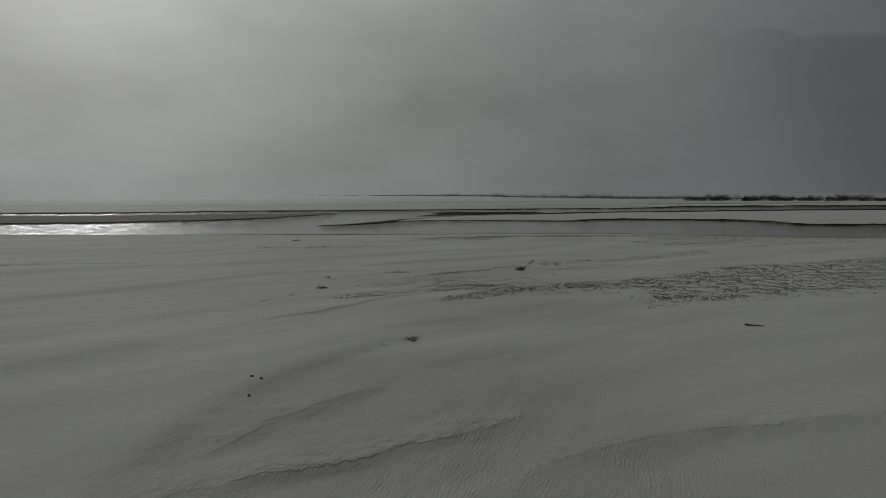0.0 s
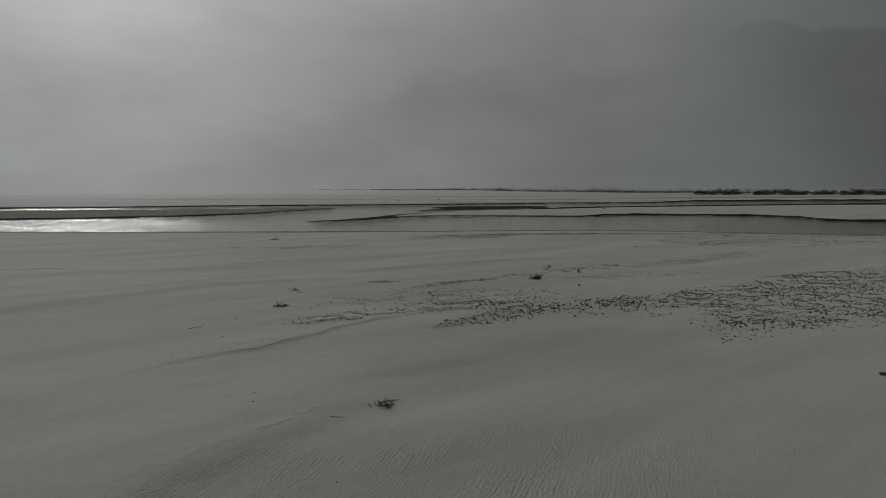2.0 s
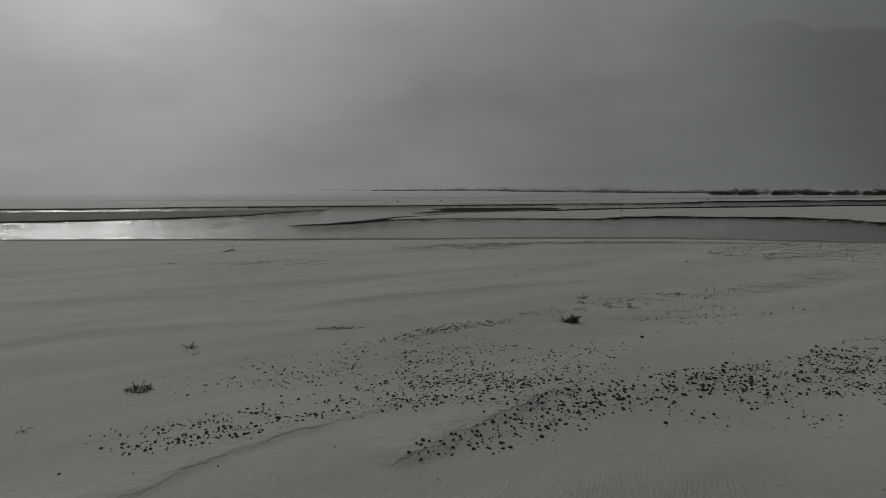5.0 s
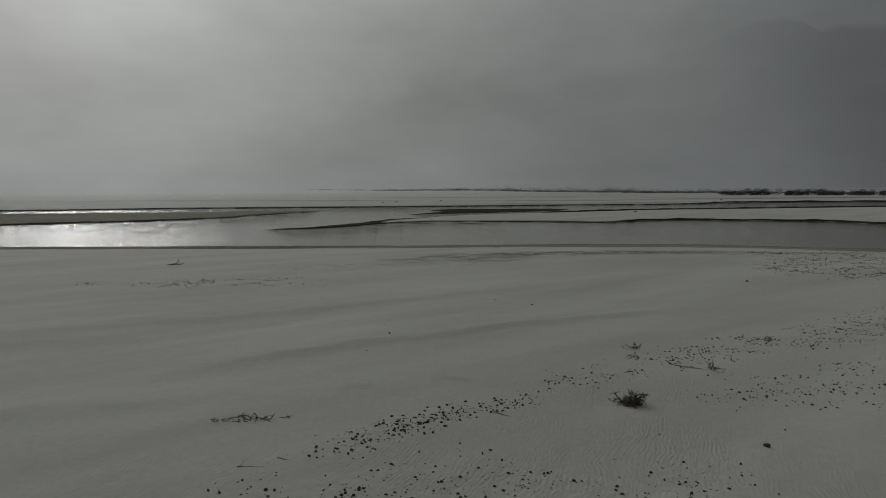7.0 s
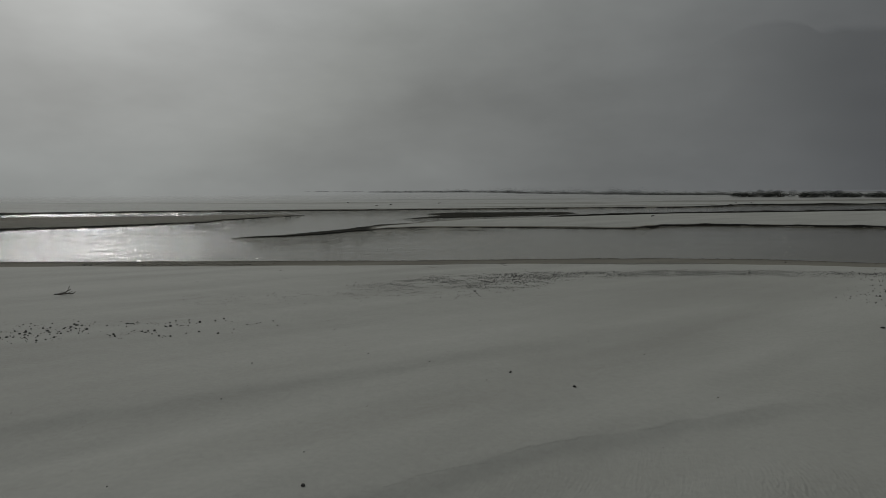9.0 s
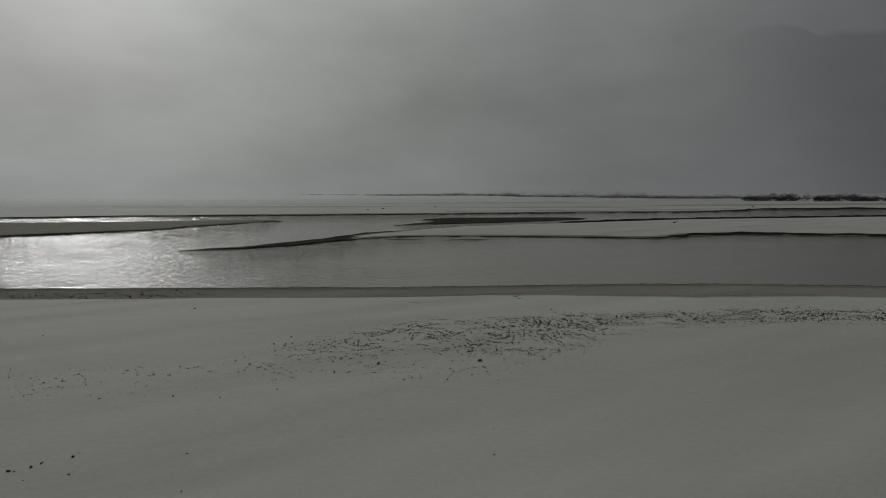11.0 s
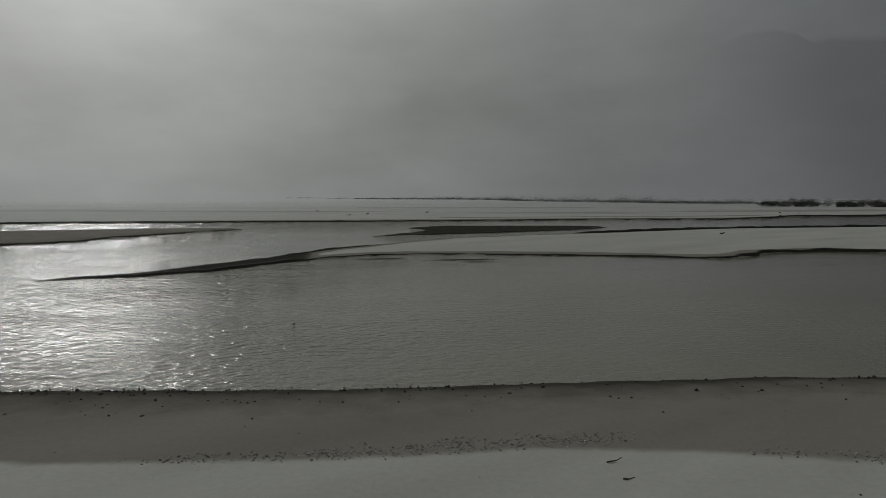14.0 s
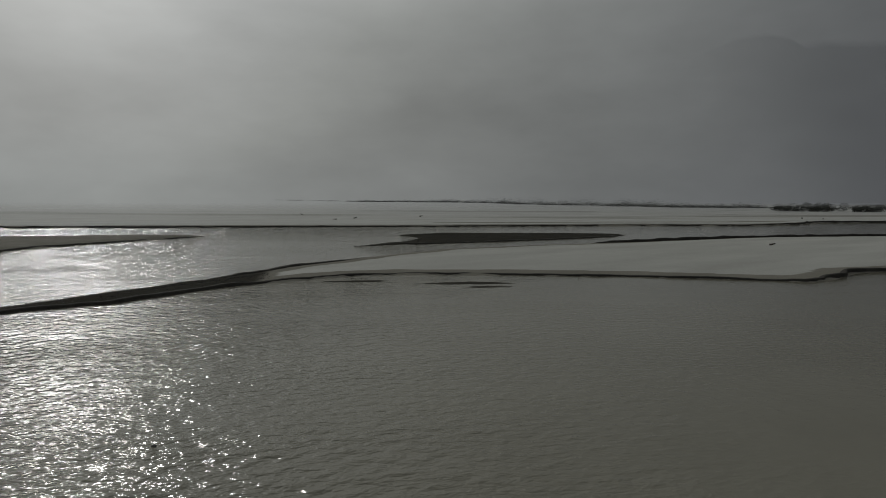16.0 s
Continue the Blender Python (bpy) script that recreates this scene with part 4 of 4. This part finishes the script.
SHRUB_RNG = random.Random(4)
for k in range(28):
    sx = 90.5 + k * 3.1 + SHRUB_RNG.uniform(-1, 1)
    far_shrub(sx, 236 + SHRUB_RNG.uniform(-3, 5) - 0.03 * k, SHRUB_RNG.uniform(5.5, 8.5), SHRUB_RNG.uniform(1.3, 2.7), 100 + k)


def far_scrub():
    rng = np.random.default_rng(77)
    line = [(-90, 0.3), (-50, 0.7), (-20, 1.2), (5, 1.8), (22, 2.2), (32, 2.7), (40, 2.4), (45, 1.6), (48, 2.2), (54, 3.0), (62, 3.2), (70, 2.9), (76, 2.0), (84, 1.6),
            (96, 1.2), (102, 1.8), (108, 0.9), (150, 1.2), (200, 1.6), (330, 1.8)]
    count, leaves = 420, 110
    bx = np.where(rng.uniform(0, 1, count) < 0.65, rng.uniform(-40, 110, count), rng.uniform(-90, 330, count))
    by = np.interp(bx, [-90, -40, 0, 45, 88, 130, 330], [440, 390, 335, 286, 268, 262, 250]) + rng.uniform(0, 20, count)
    tall = np.interp(bx, [p[0] for p in line], [p[1] for p in line]) * (0.2 + 0.8 * rng.uniform(0, 1, count) ** 1.6)
    wide = rng.uniform(0.9, 3.6, count) + 0.6 * tall
    n = count * leaves
    which = np.repeat(np.arange(count), leaves)
    r, turn = np.sqrt(rng.uniform(0, 1, n)), rng.uniform(0, 2 * math.pi, n)
    x, y = bx[which] + wide[which] * r * np.cos(turn), by[which] + wide[which] * r * np.sin(turn)
    dome = np.sqrt(np.maximum(1 - r * r, 0.02)) * (1 + 0.3 * np.sin(turn * 3 + which))
    at = np.stack([x, y, land(x, y)[0] + tall[which] * dome * rng.uniform(0, 1, n)], 1)
    a, b = rng.normal(0, 1, (n, 3)), rng.normal(0, 1, (n, 3))
    a /= np.linalg.norm(a, axis=1)[:, None]
    b /= np.linalg.norm(b, axis=1)[:, None]
    s = rng.uniform(0.10, 0.30, (n, 1))
    verts = np.stack([at - a * s, at - b * s * 0.5, at + a * s, at + b * s * 0.5], 1).reshape(-1, 3)
    me = mesh_of("far_scrub", verts, np.arange(n * 4).reshape(-1, 4), flat=True)
    # the leaf material carries the haze, as transparency
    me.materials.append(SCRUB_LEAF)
    return tagged(new("far_scrub", me), "pale belt of low scrub, made transparent to imitate haze", "scrub", kind="stuff")


far_scrub()


def hazy_hill():
    """A steep table-topped hill, mostly transparent to imitate haze in front of it."""
    profile = [(-300, 0), (250, 90), (700, 300), (1050, 480), (1228, 610), (1400, 740), (1560, 850), (1700, 915), (1866, 940), (1990, 925), (2067, 888), (2168, 912), (2630, 915), (2800, 880),
               (3500, 600), (4300, 0)]
    xs = np.arange(-300, 4301, 25.0)
    ys = np.linspace(0, 900, 26)
    gx, gy = np.meshgrid(xs, ys)
    top = np.interp(gx, [p[0] for p in profile], [p[1] for p in profile]) + 10 * fbm(gx / 260, gx * 0, 61, 4)
    rise = smooth(0, 900, gy)
    rise[0, :] = -0.02
    verts = np.stack([gx, gy + 3000, np.maximum(top, 0) * rise], 2).reshape(-1, 3)
    nx, ny = len(xs), len(ys)
    base = (np.arange(ny - 1)[:, None] * nx + np.arange(nx - 1)[None, :]).ravel()
    me = mesh_of("backdrop", verts, np.stack([base, base + 1, base + nx + 1, base + nx], 1))
    # transparency grows to the top, a haze-soft outline put into the mesh
    painted_haze = me.attributes.new("painted_haze", "FLOAT", "POINT")
    painted_haze.data.foreach_set("value", smooth(0.72, 1.0, rise).ravel().astype(np.float32))
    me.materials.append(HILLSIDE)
    return tagged(new("backdrop", me), "dim table-topped hill with haze painted in as transparency", "hill", kind="structure")


hazy_hill()

# ---- dead shrubs, twigs and driftwood on the sand ----
dry_shrub("dead_shrub", 4.71, 37.0, "dark twiggy dead shrub half buried in sand", 11, 24, 0.6, 0.75, 0.40, 0.015, 7, litter=0.17, lump=0.16, bits=130)
dry_shrub("dead_plant", -0.74, 20.1, "dry grey twiggy plant with one upright stalk", 12, 14, 0.5, 0.05, 0.40, 0.012, 6, flat=0.45, litter=0.2, lump=0.04, bits=36)
dry_shrub("dead_plant", -5.28, 30.55, "low dark clump of dead twigs on sand", 13, 16, 0.5, 0.25, 0.36, 0.013, 6, flat=0.7, litter=0.26, lump=0.06, bits=70)
dry_shrub("dead_plant", -5.55, 33.95, "small dry sprig standing in smooth sand", 14, 7, 0.3, 0.8, 0.26, 0.013, 3)
dry_shrub("dead_plant", -5.2, 33.4, "flat dry sprig lying on sand", 15, 4, 0.3, 0.2, 0.22, 0.008, 3)
dry_shrub("dead_plant", 5.95, 41.3, "small dry sprig among pebbles", 16, 13, 0.35, 0.35, 0.30, 0.009, 6)
dry_shrub("dead_plant", 5.8, 40.3, "dry curled sprig among pebbles", 17, 12, 0.35, 0.3, 0.28, 0.009, 6)
dry_shrub("dead_plant", 7.2, 39.3, "dry twiggy sprig caught on a fallen stick", 18, 13, 0.4, 0.35, 0.32, 0.010, 6)
dry_shrub("dead_plant", 9.65, 42.1, "small dark sprig among pebbles", 19, 11, 0.35, 0.25, 0.30, 0.009, 5)
dry_shrub("dead_plant", 1.92, 24.6, "tiny dry sprig on rippled sand", 20, 5, 0.2, 0.9, 0.14, 0.006, 2)
dry_shrub("dead_plant", 3.2, 28.1, "tiny dry sprig beside gravel", 21, 5, 0.2, 0.5, 0.16, 0.006, 2)
dry_shrub("dead_plant", -6.1, 28.2, "flattened dry sprig in a sand hollow", 22, 5, 0.3, 0.15, 0.22, 0.006, 3)
dry_shrub("dead_plant", -3.8, 33.0, "flattened pale sprig on rippled sand", 23, 5, 0.3, 0.12, 0.24, 0.006, 3, mat=PALEWOOD)
for k, (tx, ty, size) in enumerate(((-2.42, 36.2, 0.20), (-2.22, 36.22, 0.13), (-2.02, 36.28, 0.24), (-1.78, 36.24, 0.13), (-1.45, 36.36, 0.15), (-2.65, 36.15, 0.13), (-2.3, 36.3, 0.16), (-1.9, 36.2, 0.14))):
    dry_shrub("dead_plant", tx, ty, "row of dry twigs poking out of sand", 30 + k, 6, 0.25, 0.3, size, 0.008, 5, litter=0.12, lump=0.03, bits=5)


def driftwood(x, y, turn, length, thick, label, seed, forks=2, mat=None, lift=0.0, bend=0.13):
    rng = np.random.default_rng(seed)
    ob = thing("driftwood", (x, y, height_at(x, y) + thick * 0.35), label, "driftwood", turn=turn)
    path = crooked(rng, (-length / 2, 0, 0.01), (1, 0, lift), length, 9, bend)
    path[:, 2] = np.clip(path[:, 2], -0.2 * thick, 0.3 * length)
    radii = thick * (np.linspace(1.0, 0.45, len(path)) + rng.normal(0, 0.06, len(path)))
    part("branch", mesh_of("branch", *tube(path, radii, 8)), mat or DEADWOOD, ob)
    for _ in range(forks):
        k = rng.integers(1, 6)
        fork = crooked(rng, path[k], (rng.uniform(-0.2, 1), rng.normal(0, 0.8), rng.uniform(0.1, 0.6)), length * rng.uniform(0.2, 0.4), 5, 0.2)
        part("twig", mesh_of("twig", *tube(fork, np.linspace(thick * 0.55, thick * 0.2, len(fork)), 6)), mat or DEADWOOD, ob)
    return ob


stick = driftwood(10.7, 22.0, -6, 0.56, 0.026, "broken dark branch with a knobby end on sand", 41, 1)
knob_v, knob_f = stone_shape(np.random.default_rng(8), 2)
part("knob", mesh_of("knob", knob_v * (0.20, 0.14, 0.12) + (-0.22, 0.0, 0.03), knob_f), DEADWOOD, stick, "thick splintered root end")
driftwood(6.75, 39.55, -22, 0.62, 0.012, "thin pale fallen branch among pebbles", 42, 2, PALEWOOD)
driftwood(-12.2, 58.1, -12, 0.95, 0.028, "crooked driftwood branch lying on smooth sand", 43, 3, lift=0.15)
driftwood(-12.55, 58.3, 20, 0.6, 0.02, "crooked driftwood twig lying on smooth sand", 44, 2)
driftwood(-1.55, 19.3, 10, 0.30, 0.012, "short pale twig on sand", 45, 1, PALEWOOD)
driftwood(-1.5, 34.35, 2, 0.45, 0.008, "thin pale twig half sunk in sand", 46, 1, PALEWOOD)
driftwood(-1.05, 34.62, -14, 0.34, 0.008, "thin pale twig half sunk in sand", 47, 1, PALEWOOD)
driftwood(2.3, 36.45, -50, 0.42, 0.012, "thin pale twig lying among gravel", 48, 1, PALEWOOD)
driftwood(-6.9, 26.9, 32, 0.5, 0.010, "thin pale stick lying on sand", 49, 0, PALEWOOD)
driftwood(1.0, 66.8, -20, 0.36, 0.010, "thin pale twig on smooth sand near the bank", 50, 1, PALEWOOD)
driftwood(4.7, 67.6, 8, 0.20, 0.012, "short dark twig at the crest of the bank", 51, 0)
driftwood(4.65, 68.2, 15, 0.24, 0.012, "short dark twig at the crest of the bank", 52, 0)
driftwood(28.6, 120.0, 0, 0.45, 0.09, "stranded grey log on the far sand bar", 53, 0)
for k, (dx, dy) in enumerate(((-9.7, 170.1), (0.1, 180.4), (71.0, 184.4), (-21.0, 185.8), (-12.3, 166.1), (68.5, 186.5))):
    driftwood(dx, dy, 40 * k, 0.6, 0.10, "dark stranded log far off on the sand flat", 60 + k, 1)


def lone_stone(x, y, size, seed, label="dark rounded stone lying alone on sand"):
    """A single stone, resting a little sunk into the sand."""
    ob = new("stone", STONE_MESHES[seed % 9])
    ob.matrix_world = pose(x, y, height_at(x, y) + 0.10 * size, 0, 0, seed * 47) @ Matrix.Diagonal((size, size, size, 1))
    return tagged(ob, label, "stone")


for k, (x_, y_, s_) in enumerate(((-4.35, 15.74, 0.085), (-4.09, 15.62, 0.095), (-4.09, 14.58, 0.10), (6.29, 35.0, 0.11), (13.9, 52.4, 0.12), (2.75, 58.6, 0.12),
                                  (-2.05, 61.05, 0.055), (-2.3, 60.24, 0.06), (0.5, 58.3, 0.07), (3.05, 48.0, 0.08), (5.4, 65.1, 0.08), (-6.3, 65.6, 0.08),
                                  (-5.8, 25.8, 0.045), (-4.6, 26.6, 0.05), (-0.2, 42.5, 0.07), (4.2, 46.9, 0.07))):
    lone_stone(x_, y_, s_, k)
water_stone = lone_stone(-2.39, 79.6, 0.12, 3, "dark wet stone breaking the shallow water")
water_stone.location.z = WL - 0.02

# ---- gravel ----
BANDS = [("dark wet gravel heaped on the tongue of the bar", BAND_TONGUE, 60, 0.3, 0.03, 0.09, 0.25, 0),
         ("dark gravel strewn over the low islet", BAND_ISLET, 16, 0.3, 0.05, 0.12, 0.3, 0),
         ("loose dark gravel washed over grey sand", BAND_EAST, 26, 0.9, 0.026, 0.08, 0.5, 150),
         ("broad dense band of dark gravel on grey sand", BAND_CORE, 62, 0.8, 0.03, 0.09, 0.3, 250),
         ("narrow band of dark gravel on grey sand", BAND_WEST, 115, 0.7, 0.024, 0.068, 0.35, 200),
         ("thin line of pebbles along a sand drift", BAND_THIN, 130, 0.5, 0.026, 0.066, 0.25, 60),
         ("scattered pebbles in patches around dry sprigs", BAND_MID, 62, 0.8, 0.022, 0.058, 0.6, 200),
         ("loose patch of pebbles on rippled sand", BAND_LOW, 40, 0.9, 0.022, 0.058, 0.8, 80),
         ("loose scatter of pebbles on rippled sand", BAND_LOOSE, 55, 0.7, 0.02, 0.06, 0.9, 280),
         ("patch of dark pebbles on smooth sand near the bank", BAND_SHORE, 125, 0.7, 0.02, 0.054, 0.6, 290),
         ("strip of dark pebbles along the crest of the bank", BAND_CREST, 55, 0.8, 0.032, 0.08, 0.6, 100),
         ("sparse scatter of pebbles on smooth sand", BAND_SPARSE, 45, 0.9, 0.016, 0.046, 0.9, 80),
         ("short band of scattered pebbles on smooth sand", BAND_LEFT, 24, 0.9, 0.03, 0.085, 0.6, 60),
         ("thin outlying strip of pebbles on smooth sand", BAND_OUTER, 40, 0.7, 0.03, 0.075, 0.3, 0),
         ("wide field of small pebbles near the water", BAND_RIGHT, 22, 1.0, 0.04, 0.10, 1.2, 0),
         ("stray pebbles lying singly on the sand flat", BAND_STRAY, 0.16, 0.9, 0.014, 0.036, 2.0, 60),
         ("dark stones scattered over the wet bank", BAND_BANK, 30, 0.85, 0.03, 0.09, 0.6, 40)]


def gravel_patch(label, ring, density, clump, small, large, soft, single, seed):
    rng = np.random.default_rng(200 + seed)
    x, y = scatter(rng, ring, density, clump, soft, seed)
    keep = rng.uniform(0, 1, len(x)) < np.interp(np.abs(x), [0, 14, 30], [1, 1, 0.4])
    x, y = x[keep], y[keep]
    size = small + (large - small) * rng.uniform(0, 1, len(x)) ** 2.4
    big = rng.uniform(0, 1, len(x)) < 0.012
    size = np.where(big, size * 1.3, size)
    mx, my = float(np.mean(x)), float(np.mean(y))
    ob = thing("gravel_patch", (mx, my, height_at(mx, my)), label, "gravel", "gravel on the sand")
    # the largest stones of the stretch beside the flight line stand singly
    score = size - 0.006 * np.maximum(np.abs(x - 1.5) - 4, 0)
    order = np.argsort(-score)
    z = land(x, y)[0]
    for k in order[:single]:
        one = new("stone", STONE_MESHES[int(k) % 9])
        one.parent = ob
        s = float(size[k])
        m = pose(float(x[k]), float(y[k]), float(z[k]) + 0.12 * s, 0, 0, float(rng.uniform(0, 360))) @ Matrix.Diagonal((s, s, s, 1))
        one.matrix_parent_inverse = ob.matrix_world.inverted()
        one.matrix_basis = m
    rest = order[single:]
    fine = (np.abs(x[rest] - 1.5) < 5) & (size[rest] > 0.052)
    near, far = rest[fine], rest[~fine]
    pieces = [place_stones(rng, x[p], y[p], size[p], level) for p, level in ((near, 2), (far, 1)) if len(p)]
    if pieces:
        heap = part("gravel", mesh_of("gravel", *merge(pieces)), GRAVEL, ob, kind="stuff")
        heap.matrix_parent_inverse = ob.matrix_world.inverted()
    return len(x)


for k, band in enumerate(BANDS):
    gravel_patch(*band, k)


def shore_stones():
    """Stones strung along the water's edge of the near bank."""
    rng = np.random.default_rng(401)
    xs, ys, ss = [], [], []
    for _ in range(8000):
        x = rng.uniform(-60, 45)
        near_left = 1.0 if x < -1 else 0.45 if x < 18 else 0.7
        if rng.uniform() > near_left * (0.55 + 0.5 * math.sin(x * 0.9) * math.sin(x * 0.23 + 1)):
            continue
        xs.append(x)
        ys.append(np.interp(x, [-60, -47, -30, -16, -7, 0, 5, 10, 15, 20.5, 27, 36, 46], [71.5, 71.6, 71.8, 72.2, 72.5, 72.7, 73.2, 73.75, 73.7, 73.2, 71, 68.6, 66.3])
                  + rng.normal(-0.02, 0.13 if x < -1 else 0.30) - (rng.exponential(0.8) if rng.uniform() < 0.4 else 0))
        ss.append(rng.uniform(0.026, 0.062) + 0.07 * rng.uniform() ** 5)
    x, y, s = np.array(xs), np.array(ys), np.array(ss)
    ob = thing("gravel_patch", (0, 72.5, WL), "string of dark wet stones along the water's edge", "gravel", "gravel on the sand")
    heap = part("gravel", mesh_of("gravel", *place_stones(rng, x, y, s, 1)), GRAVEL, ob, kind="stuff")
    heap.matrix_parent_inverse = ob.matrix_world.inverted()


shore_stones()


CRUST = make_plain("crumbled_damp_silt", (0.26, 0.253, 0.230), (0.40, 0.392, 0.356), 14.0, per="island")
LIPS = [("crumbled silt crust along the edge of the damp bank", [(-2.4, 68.35), (-1.0, 68.6), (1.2, 69.0), (3.6, 69.45), (5.2, 69.5), (5.0, 69.0), (3.6, 68.85), (1.2, 68.55), (-1.0, 68.3)]),
        ("crumbled silt crust at the rim of the dry sand", [(6.8, 68.6), (8.4, 68.5), (10.9, 68.5), (13.4, 68.9), (16, 69.2), (16, 68.4), (13.4, 68.0), (10.9, 67.75), (8.4, 68.1)])]


def crumbled_rim(label, ring, seed):
    """Small clods of broken crust lying in a strip."""
    rng = np.random.default_rng(600 + seed)
    x, y = scatter(rng, ring, 420, 0.6, 0.25, 40 + seed, 2.2)
    size = 0.02 + 0.036 * rng.uniform(0, 1, len(x)) ** 1.8
    ob = thing("crumbled_crust", (float(np.mean(x)), float(np.mean(y)), height_at(np.mean(x), np.mean(y))), label, "silt crust")
    rest = part("crust", mesh_of("crust", *place_stones(rng, x, y, size, 1)), CRUST, ob, kind="stuff")
    rest.matrix_parent_inverse = ob.matrix_world.inverted()


for k, (label_, ring_) in enumerate(LIPS):
    crumbled_rim(label_, ring_, k)
